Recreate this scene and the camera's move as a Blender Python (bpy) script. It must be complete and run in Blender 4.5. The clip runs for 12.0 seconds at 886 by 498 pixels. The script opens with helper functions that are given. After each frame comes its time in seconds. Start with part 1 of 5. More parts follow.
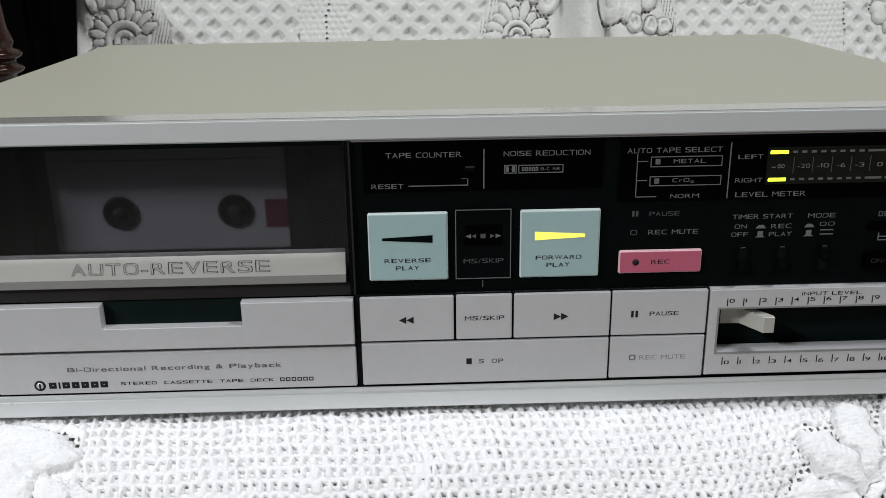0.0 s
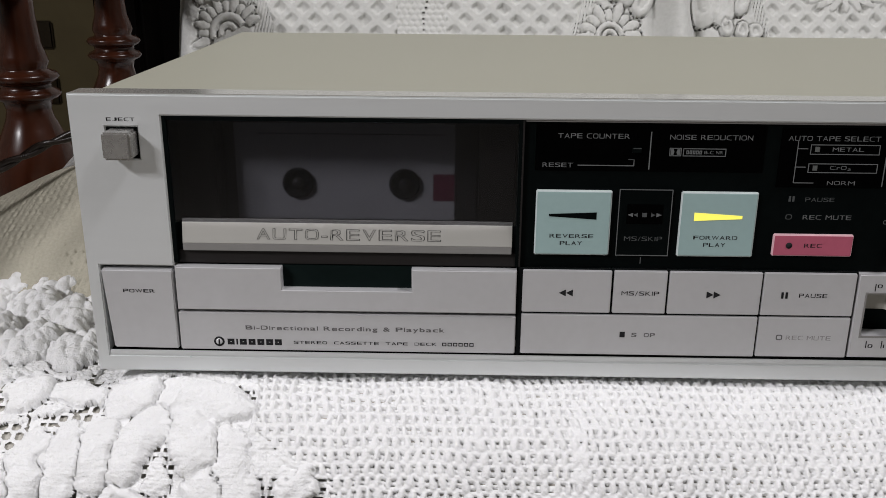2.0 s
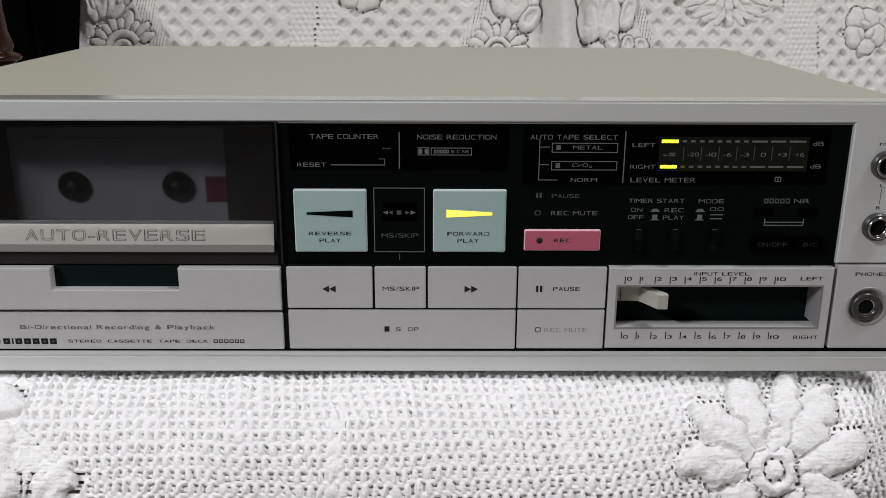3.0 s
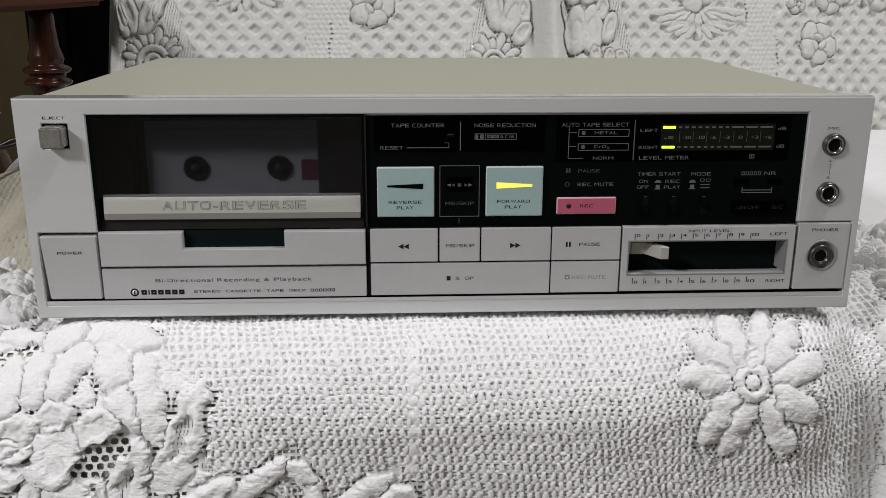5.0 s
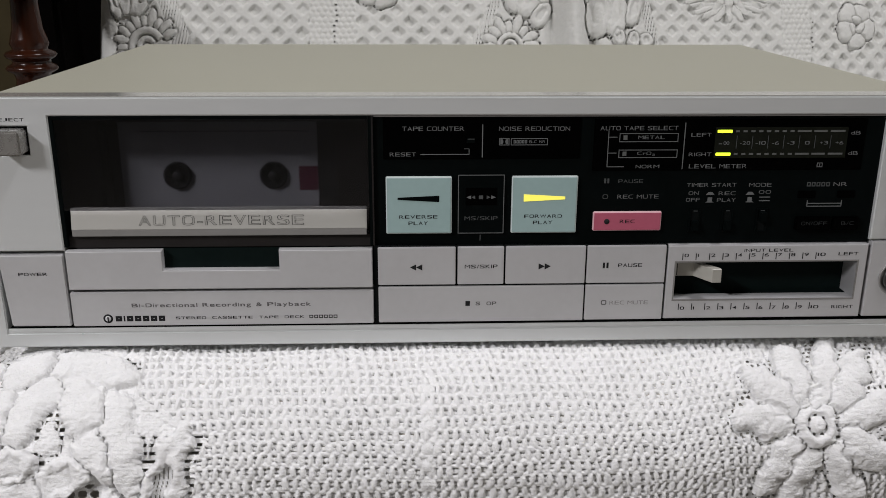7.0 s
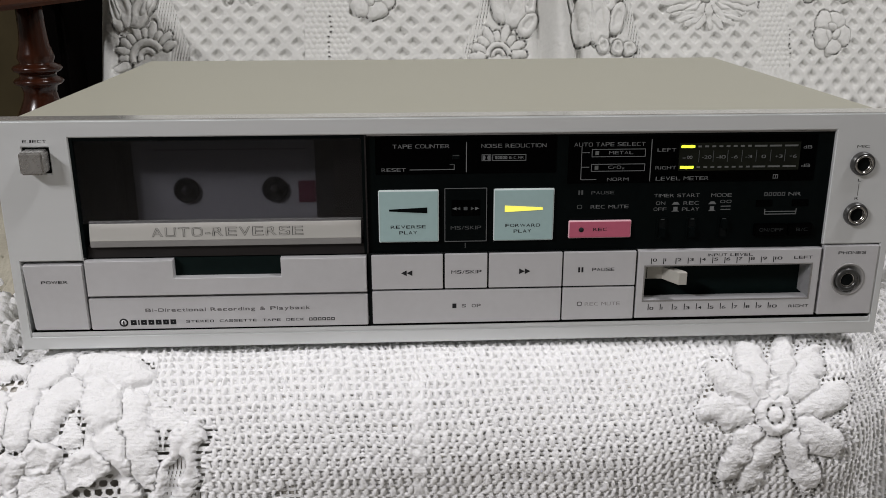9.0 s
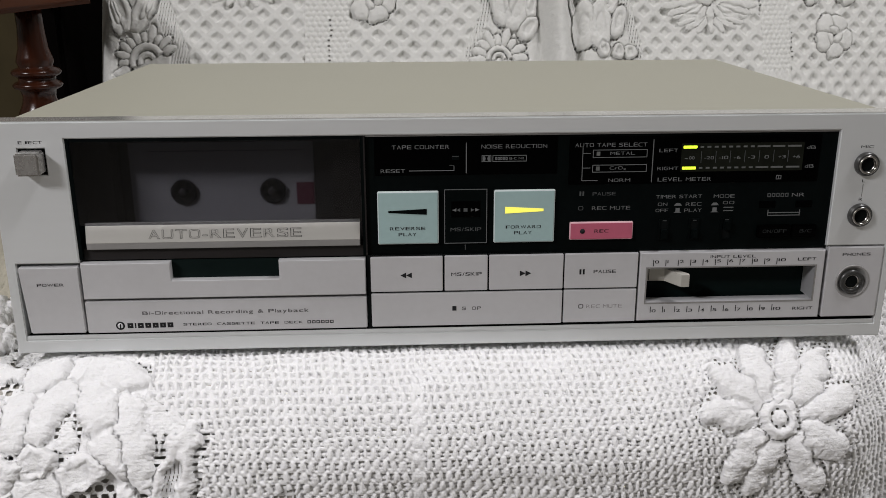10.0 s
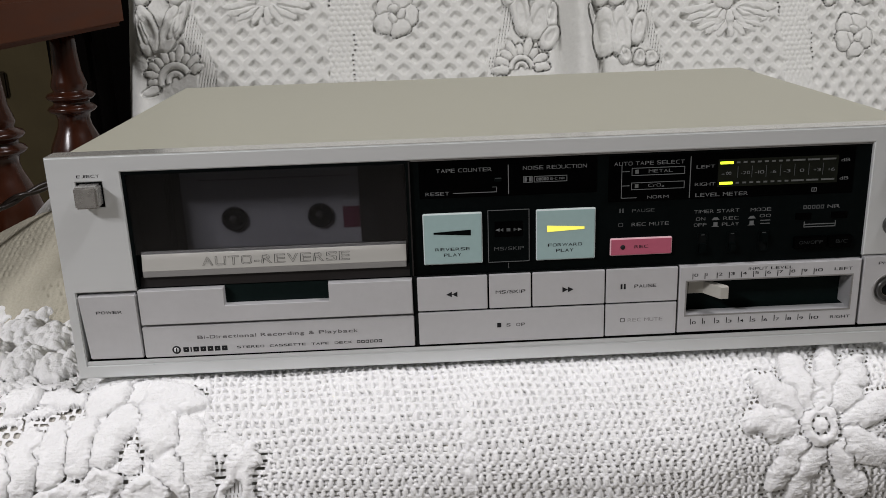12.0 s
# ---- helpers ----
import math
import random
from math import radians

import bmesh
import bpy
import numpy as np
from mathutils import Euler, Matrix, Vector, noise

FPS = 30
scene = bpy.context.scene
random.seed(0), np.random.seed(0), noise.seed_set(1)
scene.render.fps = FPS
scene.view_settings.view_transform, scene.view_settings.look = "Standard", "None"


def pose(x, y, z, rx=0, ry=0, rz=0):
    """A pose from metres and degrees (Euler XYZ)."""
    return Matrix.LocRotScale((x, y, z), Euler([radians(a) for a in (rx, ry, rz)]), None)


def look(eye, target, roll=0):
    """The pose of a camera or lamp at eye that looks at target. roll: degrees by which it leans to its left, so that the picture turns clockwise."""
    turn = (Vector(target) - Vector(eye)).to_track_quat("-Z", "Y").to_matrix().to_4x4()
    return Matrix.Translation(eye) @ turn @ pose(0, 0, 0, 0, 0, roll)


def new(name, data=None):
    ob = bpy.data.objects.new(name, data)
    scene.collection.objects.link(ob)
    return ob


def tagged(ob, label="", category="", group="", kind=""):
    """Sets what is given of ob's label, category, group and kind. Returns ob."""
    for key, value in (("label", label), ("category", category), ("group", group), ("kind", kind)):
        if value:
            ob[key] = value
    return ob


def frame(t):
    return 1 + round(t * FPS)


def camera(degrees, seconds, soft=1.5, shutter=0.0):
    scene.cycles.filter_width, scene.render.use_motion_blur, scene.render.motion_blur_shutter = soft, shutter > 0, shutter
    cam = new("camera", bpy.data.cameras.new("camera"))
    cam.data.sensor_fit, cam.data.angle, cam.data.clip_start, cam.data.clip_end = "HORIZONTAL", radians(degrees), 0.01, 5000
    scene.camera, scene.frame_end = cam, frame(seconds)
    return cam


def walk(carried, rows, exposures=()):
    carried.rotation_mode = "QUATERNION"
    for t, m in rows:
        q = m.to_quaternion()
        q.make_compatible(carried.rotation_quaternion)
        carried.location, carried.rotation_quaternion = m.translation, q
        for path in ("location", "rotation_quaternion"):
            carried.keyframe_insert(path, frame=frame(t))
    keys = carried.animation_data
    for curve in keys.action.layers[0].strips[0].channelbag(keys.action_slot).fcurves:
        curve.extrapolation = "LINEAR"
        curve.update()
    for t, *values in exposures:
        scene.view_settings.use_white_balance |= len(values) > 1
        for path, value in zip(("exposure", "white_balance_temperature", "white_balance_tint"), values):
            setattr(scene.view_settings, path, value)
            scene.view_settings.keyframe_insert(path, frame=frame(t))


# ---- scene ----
cam = camera(52.27, 12.0, soft=0.5)
PATH = [
    (0, (-0.01957, -0.30505, 0.16792), (0.00794, 0.64049, -0.15641), -0.786),
    (0.5, (-0.03161, -0.31144, 0.16632), (-0.01703, 0.63536, -0.15517), -0.698),
    (0.7, (-0.04824, -0.32102, 0.16719), (-0.03445, 0.62535, -0.15559), -0.477),
    (0.9, (-0.06180, -0.32449, 0.16449), (-0.05735, 0.62087, -0.16151), -0.160),
    (1, (-0.06564, -0.32719, 0.16147), (-0.06786, 0.62015, -0.15875), -0.131),
    (1.5, (-0.06987, -0.33273, 0.16582), (-0.08021, 0.61467, -0.15406), 0.469),
    (2, (-0.06696, -0.32687, 0.16317), (-0.08181, 0.62087, -0.15553), 0.482),
    (2.5, (-0.05008, -0.32804, 0.16372), (-0.06300, 0.62169, -0.14910), 0.283),
    (2.7, (-0.03190, -0.33434, 0.16156), (-0.03222, 0.61646, -0.14822), 0.390),
    (2.8, (-0.01114, -0.34165, 0.15859), (-0.01183, 0.61109, -0.14519), 0.284),
    (2.9, (0.00142, -0.34136, 0.15434), (-0.00473, 0.61471, -0.13874), 0.140),
    (3, (0.01775, -0.34066, 0.15879), (0.02673, 0.61421, -0.13809), 0.270),
    (3.1, (0.01888, -0.33887, 0.16369), (0.05262, 0.61170, -0.14496), 0.422),
    (3.2, (0.03592, -0.33855, 0.16045), (0.07811, 0.61628, -0.13370), 0.376),
    (4.8, (-0.01509, -0.40648, 0.15801), (0.03603, 0.55029, -0.12829), 0.199),
    (5, (-0.02594, -0.43957, 0.16401), (0.02089, 0.51866, -0.11813), 0.184),
    (5.2, (-0.02908, -0.47020, 0.17012), (0.01223, 0.48737, -0.11511), 0.179),
    (5.5, (-0.02580, -0.49351, 0.17147), (0.01951, 0.46756, -0.10108), 0.235),
    (6, (-0.02560, -0.47657, 0.16659), (0.01803, 0.48393, -0.10824), 0.387),
    (6.2, (-0.02234, -0.45650, 0.16832), (0.01849, 0.50299, -0.11044), 0.378),
    (6.5, (-0.02840, -0.41652, 0.16810), (0.01164, 0.54031, -0.11977), 0.438),
    (6.8, (-0.03232, -0.38272, 0.16596), (0.00485, 0.57040, -0.13434), 0.241),
    (7, (-0.02797, -0.37661, 0.16484), (0.01074, 0.57522, -0.13934), 0.246),
    (7.2, (-0.01950, -0.37556, 0.16608), (0.01991, 0.57569, -0.13980), 0.145),
    (8.8, (-0.02506, -0.40571, 0.18413), (0.01833, 0.53963, -0.13906), -0.142),
    (9, (-0.02591, -0.40917, 0.17969), (0.01797, 0.54179, -0.12648), -0.119),
    (9.5, (-0.02501, -0.40807, 0.17944), (0.01838, 0.54433, -0.12232), -0.156),
    (10, (-0.02497, -0.40560, 0.17645), (0.01742, 0.54748, -0.12328), -0.214),
    (10.5, (-0.02295, -0.40378, 0.17698), (0.01828, 0.54945, -0.12243), -0.343),
    (11, (-0.02444, -0.40460, 0.17985), (0.01614, 0.54923, -0.11774), -0.579),
    (11.5, (-0.02571, -0.40231, 0.18335), (0.01299, 0.55073, -0.11701), -1.276),
    (12, (-0.03929, -0.41369, 0.18918), (-0.01332, 0.54019, -0.10988), -1.961),
]
LOOK = [(0, 0.18, 6220, 6), (0.5, 0.09, 6350, 8), (1.5, -0.02, 6450, 10), (3.2, 0.03, 6420, 10), (5, 0, 6500, 10), (6, -0.02, 6500, 10), (6.8, -0.07, 6480, 10), (8.8, 0, 6500, 10), (12, 0, 6500, 10)]
walk(cam, [(t, look(eye, target, roll)) for t, eye, target, roll in PATH], LOOK)

KEY, FILL = 26.5, 31.0  # watts of the unseen key and fill lights

# ---- world and lights ----
world = bpy.data.worlds.new("world")
scene.world = world
world.use_nodes = True
world.node_tree.nodes["Background"].inputs[0].default_value = (0.9, 0.95, 1.0, 1)
world.node_tree.nodes["Background"].inputs[1].default_value = 0.02


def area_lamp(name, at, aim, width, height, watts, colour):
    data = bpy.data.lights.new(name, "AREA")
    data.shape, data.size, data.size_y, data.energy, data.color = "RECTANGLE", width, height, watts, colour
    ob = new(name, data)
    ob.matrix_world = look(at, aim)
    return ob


# Unseen area lights without fixtures: key set by cast shadows, fill added for brightness.
area_lamp("unseen_key_light", (-1.34, -1.00, 1.14), (0, 0, 0), 0.5, 0.10, KEY, (1.0, 0.978, 1.01))
area_lamp("unseen_fill_light", (1.05, -0.30, 1.95), (0.1, 0.1, 0), 0.7, 0.2, FILL, (1.0, 0.978, 1.01))

# ---- materials ----
MATS = {}


def material(name, colour, rough=0.5, metal=0.0, vary=0.08, scale=60.0, bump=0.0, bump_scale=900.0, glow=None, glow_power=0.0,
             stretch=(1, 1, 1), sheen=0.0, coat=0.0, transmission=0.0, specular=0.5, vary_rough=0.08):
    """A surface with colour variation at two scales, uneven gloss and fine relief."""
    mat = bpy.data.materials.new(name)
    mat.use_nodes = True
    tree = mat.node_tree
    bsdf = tree.nodes["Principled BSDF"]
    link, make = tree.links.new, tree.nodes.new
    coord, mapping = make("ShaderNodeTexCoord"), make("ShaderNodeMapping")
    mapping.inputs["Scale"].default_value = stretch
    link(coord.outputs["Object"], mapping.inputs["Vector"])
    big, small, mixer = make("ShaderNodeTexNoise"), make("ShaderNodeTexNoise"), make("ShaderNodeMath")
    big.inputs["Scale"].default_value, small.inputs["Scale"].default_value = scale * 0.25, scale * 4
    big.inputs["Detail"].default_value, small.inputs["Detail"].default_value = 3, 3
    for n in (big, small):
        link(mapping.outputs[0], n.inputs["Vector"])
    mixer.operation = "ADD"
    link(big.outputs[0], mixer.inputs[0])
    link(small.outputs[0], mixer.inputs[1])
    ramp = make("ShaderNodeMapRange")
    ramp.inputs["From Min"].default_value, ramp.inputs["From Max"].default_value = 0.6, 1.4
    ramp.inputs["To Min"].default_value, ramp.inputs["To Max"].default_value = 1 - vary, 1 + vary
    link(mixer.outputs[0], ramp.inputs["Value"])
    times = make("ShaderNodeVectorMath")
    times.operation = "SCALE"
    times.inputs[0].default_value = colour
    link(ramp.outputs[0], times.inputs["Scale"])
    link(times.outputs[0], bsdf.inputs["Base Color"])
    gloss = make("ShaderNodeMapRange")
    gloss.inputs["From Min"].default_value, gloss.inputs["From Max"].default_value = 0.6, 1.4
    gloss.inputs["To Min"].default_value, gloss.inputs["To Max"].default_value = max(0.02, rough - vary_rough), min(1, rough + vary_rough)
    link(mixer.outputs[0], gloss.inputs["Value"])
    link(gloss.outputs[0], bsdf.inputs["Roughness"])
    bsdf.inputs["Metallic"].default_value = metal
    bsdf.inputs["Specular IOR Level"].default_value = specular
    bsdf.inputs["Sheen Weight"].default_value = sheen
    bsdf.inputs["Coat Weight"].default_value = coat
    bsdf.inputs["Transmission Weight"].default_value = transmission
    if bump:
        grain, relief = make("ShaderNodeTexNoise"), make("ShaderNodeBump")
        grain.inputs["Scale"].default_value, grain.inputs["Detail"].default_value = bump_scale, 2
        link(mapping.outputs[0], grain.inputs["Vector"])
        relief.inputs["Strength"].default_value, relief.inputs["Distance"].default_value = bump, 0.0006
        link(grain.outputs[0], relief.inputs["Height"])
        link(relief.outputs[0], bsdf.inputs["Normal"])
    if glow:
        bsdf.inputs["Emission Color"].default_value = (*glow, 1)
        bsdf.inputs["Emission Strength"].default_value = glow_power
    MATS[name] = mat
    return mat


SILVER = material("satin_aluminium", (0.72, 0.74, 0.735), 0.37, 0.50, 0.012, 70, 0.02, 2500, stretch=(0.1, 1, 1), vary_rough=0.03)
KEYCAP = material("silver_key_plastic", (0.575, 0.575, 0.58), 0.38, 0.4, 0.03, 90, 0.05, 2500)
COVER = material("champagne_painted_steel", (0.338, 0.332, 0.268), 0.55, 0.0, 0.025, 25, 0.06, 3000, specular=0.32, vary_rough=0.03)
LIP = material("polished_aluminium_edge", (0.50, 0.50, 0.46), 0.17, 0.55, 0.02, 60, vary_rough=0.03)
BLACK = material("black_panel_plastic", (0.0018, 0.0030, 0.0030), 0.40, 0, 0.2, 80, 0.03, 2000, specular=0.04)
GLOSSBLACK = material("gloss_black_window", (0.0004, 0.0004, 0.0005), 0.12, 0, 0.2, 50, specular=0.04)
RECESS = material("dark_recess", (0.005, 0.006, 0.006), 0.7, 0, 0.2, 80, specular=0.04)
GREENBLACK = material("dark_green_recess", (0.004, 0.008, 0.0075), 0.5, 0, 0.2, 80, specular=0.05)
TEAL = material("pale_teal_key", (0.31, 0.43, 0.42), 0.4, 0, 0.04, 90)
RIM = material("pale_key_rim", (0.62, 0.68, 0.67), 0.4, 0, 0.03, 90)
PINK = material("rose_pink_key", (0.43, 0.095, 0.15), 0.4, 0, 0.06, 90)
PINKRIM = material("pale_pink_rim", (0.75, 0.50, 0.54), 0.4, 0, 0.03, 90)
PRINTGREY = material("grey_print", (0.118, 0.124, 0.124), 0.6, 0, 0.15, 400)
PRINTDIM = material("dim_grey_print", (0.055, 0.06, 0.06), 0.6, 0, 0.2, 500)
PRINTSHADE = material("shaded_print", (0.022, 0.024, 0.024), 0.6, 0, 0.2, 500, specular=0.1)
PRINTDARK = material("dark_print", (0.018, 0.018, 0.019), 0.7, 0, 0.2, 500, specular=0.08)
PRINTFAINT = material("faint_grey_print", (0.26, 0.25, 0.25), 0.6, 0, 0.3, 900)
PRINTWORN = material("worn_grey_print", (0.12, 0.115, 0.115), 0.6, 0, 0.25, 700)
HOLDER = material("champagne_holder_bar", (0.40, 0.393, 0.362), 0.45, 0.15, 0.04, 60, stretch=(0.1, 1, 1))
HOLDERLOW = material("grey_holder_lip", (0.22, 0.215, 0.205), 0.45, 0.1, 0.05, 60)
HOLDERBASE = material("smoky_brown_plastic", (0.017, 0.015, 0.0145), 0.4, 0, 0.1, 60, specular=0.2)
SMOKE = material("smoked_glass", (0.225, 0.225, 0.24), 0.12, 0, 0.0, 10, transmission=1.0, vary_rough=0.01, specular=0.5)
SHELL = material("cassette_shell", (0.018, 0.017, 0.018), 0.5, 0, 0.1, 60)
LABEL = material("cassette_label", (0.36, 0.36, 0.375), 0.6, 0, 0.06, 30)
MARK = material("red_label_mark", (0.115, 0.02, 0.045), 0.5, 0, 0.1, 60)
HUB = material("hub_plastic", (0.008, 0.008, 0.010), 0.7, 0, 0.1, 60, specular=0.15)
JACKDISH = material("grey_jack_dish", (0.30, 0.295, 0.285), 0.4, 0.3, 0.05, 90)
CHROME = material("nickel_jack", (0.34, 0.33, 0.31), 0.22, 1.0, 0.1, 90)
DARKMETAL = material("dark_jack_collar", (0.06, 0.06, 0.058), 0.3, 0.6, 0.1, 90)
EJECTKEY = material("satin_grey_key", (0.46, 0.45, 0.43), 0.27, 0.80, 0.04, 90)
LEVER = material("ivory_lever", (0.37, 0.36, 0.32), 0.4, 0.1, 0.04, 90)
LED = material("lit_green_led", (0.5, 0.6, 0.05), 0.4, glow=(0.62, 0.80, 0.03), glow_power=1.7)
LAMPYELLOW = material("lit_yellow_arrow", (0.45, 0.42, 0.06), 0.4, glow=(1.0, 0.86, 0.13), glow_power=0.85)
LEDOFF = material("unlit_led", (0.10, 0.105, 0.10), 0.5, 0, 0.2, 300)
METERGLASS = material("meter_window", (0.009, 0.010, 0.007), 0.2, 0, 0.3, 60, specular=0.1)
CLOTH = material("white_chenille", (0.77, 0.77, 0.762), 0.95, 0, 0.05, 120, 0.8, 1500, sheen=0.2, specular=0.1)
CLOTHBACK = material("white_lace", (0.555, 0.555, 0.525), 0.95, 0, 0.06, 60, 0.5, 1200, sheen=0.1, specular=0.1)
BEIGE = material("beige_woven_cotton", (0.44, 0.415, 0.335), 0.95, 0, 0.12, 200, 0.6, 700, specular=0.1)
CUSHION = material("taupe_upholstery", (0.45, 0.43, 0.385), 0.95, 0, 0.2, 60, 0.5, 900)
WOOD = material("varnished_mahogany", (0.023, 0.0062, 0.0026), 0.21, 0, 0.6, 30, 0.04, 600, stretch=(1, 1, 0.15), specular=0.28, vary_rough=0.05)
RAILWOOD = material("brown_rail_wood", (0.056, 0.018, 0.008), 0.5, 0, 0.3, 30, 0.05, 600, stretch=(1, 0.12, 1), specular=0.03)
# The unlit shade behind the arm is put into this near-black colour.
UNLITWOOD = material("unlit_black_wood", (0.0012, 0.0009, 0.0008), 0.7, 0, 0.3, 30, specular=0.015)
CABLE = material("dark_brown_braid", (0.010, 0.0055, 0.004), 0.32, 0, 0.3, 200, 0.2, 900, specular=0.4)
RUBBER = material("black_rubber", (0.012, 0.012, 0.012), 0.55, 0, 0.2, 80)
WALLBROWN = material("brown_wall_paint", (0.066, 0.053, 0.028), 0.8, 0, 0.15, 6, 0.2, 200, specular=0.05)
WALLPATCH = material("dark_brown_patch", (0.016, 0.012, 0.007), 0.8, 0, 0.3, 60, specular=0.05)
WALLBOUNCE = material("cream_bounce_wall", (0.34, 0.325, 0.29), 0.8, 0, 0.08, 6, 0.2, 200)
CEILING = material("white_ceiling_paint", (0.75, 0.75, 0.73), 0.9, 0, 0.05, 6)
SMOKE.node_tree.nodes["Principled BSDF"].inputs["IOR"].default_value = 1.42
for soft in (CLOTH, CLOTHBACK):  # light wanders through the pile
    soft.node_tree.nodes["Principled BSDF"].inputs["Subsurface Weight"].default_value = 0.5
    soft.node_tree.nodes["Principled BSDF"].inputs["Subsurface Radius"].default_value = (1.0, 1.0, 0.95)
    soft.node_tree.nodes["Principled BSDF"].inputs["Subsurface Scale"].default_value = 0.0008
FLOORTILE = material("grey_floor", (0.32, 0.30, 0.27), 0.5, 0, 0.2, 8)

# ---- building helpers (sizes of the deck in millimetres) ----
MM = 0.001


def empty(name, label, category, group=""):
    return tagged(new(name), label, category, group)


def part(name, bm, mat, parent=None, label="", smooth=False):
    me = bpy.data.meshes.new(name)
    bmesh.ops.recalc_face_normals(bm, faces=bm.faces)
    bm.to_mesh(me)
    bm.free()
    if smooth:
        me.shade_smooth()
    me.materials.append(mat)
    ob = new(name, me)
    ob.parent = parent
    return tagged(ob, label)


def add_box(bm, x0, x1, y0, y1, z0, z1, bevel=0.0, segments=2):
    """A box given in metres, with rounded edges."""
    made = bmesh.ops.create_cube(bm, size=1, matrix=Matrix.Translation(((x0 + x1) / 2, (y0 + y1) / 2, (z0 + z1) / 2)) @ Matrix.Diagonal((x1 - x0, y1 - y0, z1 - z0, 1)))
    if bevel:
        edges = {e for v in made["verts"] for e in v.link_edges}
        bmesh.ops.bevel(bm, geom=list(edges), offset=bevel, segments=segments, affect="EDGES", clamp_overlap=True)
    return bm


def block(name, x0, x1, y0, y1, z0, z1, mat, parent, label="", bevel=0.3):
    """A bevelled box in millimetres; y is the depth behind the front face."""
    bm = add_box(bmesh.new(), x0 * MM, x1 * MM, y0 * MM, y1 * MM, z0 * MM, z1 * MM, bevel * MM)
    return part(name, bm, mat, parent, label)


def holed_plate(name, x0, x1, z0, z1, holes, y0, y1, mat, parent, label="", bevel=0.0):
    """A plate in the front plane with rectangular openings right through it, in millimetres."""
    xs = sorted({x0, x1, *(v for h in holes for v in h[:2])})
    zs = sorted({z0, z1, *(v for h in holes for v in h[2:])})
    xs, zs = [v for v in xs if x0 <= v <= x1], [v for v in zs if z0 <= v <= z1]
    solid = lambda i, j: 0 <= i < len(xs) - 1 and 0 <= j < len(zs) - 1 and not any(
        h[0] < (xs[i] + xs[i + 1]) / 2 < h[1] and h[2] < (zs[j] + zs[j + 1]) / 2 < h[3] for h in holes)
    bm, verts = bmesh.new(), {}

    def vert(i, j, k):
        if (i, j, k) not in verts:
            verts[i, j, k] = bm.verts.new((xs[i] * MM, (y0, y1)[k] * MM, zs[j] * MM))
        return verts[i, j, k]

    for i in range(len(xs) - 1):
        for j in range(len(zs) - 1):
            if not solid(i, j):
                continue
            for k in (0, 1):
                bm.faces.new([vert(i, j, k), vert(i + 1, j, k), vert(i + 1, j + 1, k), vert(i, j + 1, k)])
            for (di, dj), (a, b) in zip(((-1, 0), (1, 0), (0, -1), (0, 1)), (((0, 0), (0, 1)), ((1, 0), (1, 1)), ((0, 0), (1, 0)), ((0, 1), (1, 1)))):
                if not solid(i + di, j + dj):
                    bm.faces.new([vert(i + a[0], j + a[1], 0), vert(i + b[0], j + b[1], 0), vert(i + b[0], j + b[1], 1), vert(i + a[0], j + a[1], 1)])
    if bevel:
        bmesh.ops.recalc_face_normals(bm, faces=bm.faces)
        sharp = [e for e in bm.edges if len(e.link_faces) == 2 and e.calc_face_angle(0) > 0.5 and all(abs(v.co.y - y0 * MM) < 1e-6 for v in e.verts)]
        bmesh.ops.bevel(bm, geom=sharp, offset=bevel * MM, segments=2, affect="EDGES", clamp_overlap=True)
    return part(name, bm, mat, parent, label)


def lathe(name, rings, mat, parent, at=(0, 0, 0), axis="z", steps=32, label="", smooth=True):
    """A turned body: rings of (radius, height) in metres about an axis through at."""
    bm, loops = bmesh.new(), []
    for r, h in rings:
        loop = []
        for n in range(steps):
            a = 2 * math.pi * n / steps
            p = (r * math.cos(a), r * math.sin(a), h) if axis == "z" else (r * math.cos(a), h, r * math.sin(a))
            loop.append(bm.verts.new(Vector(p) + Vector(at)))
        loops.append(loop)
    for a, b in zip(loops, loops[1:]):
        for n in range(steps):
            bm.faces.new([a[n], a[(n + 1) % steps], b[(n + 1) % steps], b[n]])
    bm.faces.new(loops[0])
    bm.faces.new(loops[-1])
    return part(name, bm, mat, parent, label, smooth)


def prism(name, outline, y0, y1, mat, parent, label="", bevel=0.0):
    """A flat shape in the front plane with thickness: outline of (x, z) in millimetres."""
    bm = bmesh.new()
    lower = [bm.verts.new((x * MM, y0 * MM, z * MM)) for x, z in outline]
    upper = [bm.verts.new((x * MM, y1 * MM, z * MM)) for x, z in outline]
    bm.faces.new(lower)
    bm.faces.new(upper[::-1])
    for n in range(len(outline)):
        m = (n + 1) % len(outline)
        bm.faces.new([lower[n], lower[m], upper[m], upper[n]])
    return part(name, bm, mat, parent, label)


WIDE = {"I": 0.2, "i": 0.2, "l": 0.2, "1": 0.25, "M": 1.4, "W": 1.6, " ": 0.5, "-": 0.55, ".": 0.2, "/": 0.6, "t": 0.6, "r": 0.65, "+": 0.8, "\u2082": 0.7, "(": 0.4, ")": 0.4}
BOWLS = {"O": (-1, 1), "C": (-1, 1), "G": (-1, 1), "D": (-1, 1), "0": (-1, 1), "o": (-1, 1), "c": (-1, 1), "e": (-1, 1), "a": (-1, 1), "R": (-0.1, 1), "P": (-0.1, 1),
         "S": (0, 0), "B": (0, 0), "8": (0, 0), "3": (0, 0), "2": (0, 1), "5": (-1, 0.15), "6": (-1, 1), "9": (-1, 1)}
GLYPHS = {}
CAP = 0.7  # height of the capitals


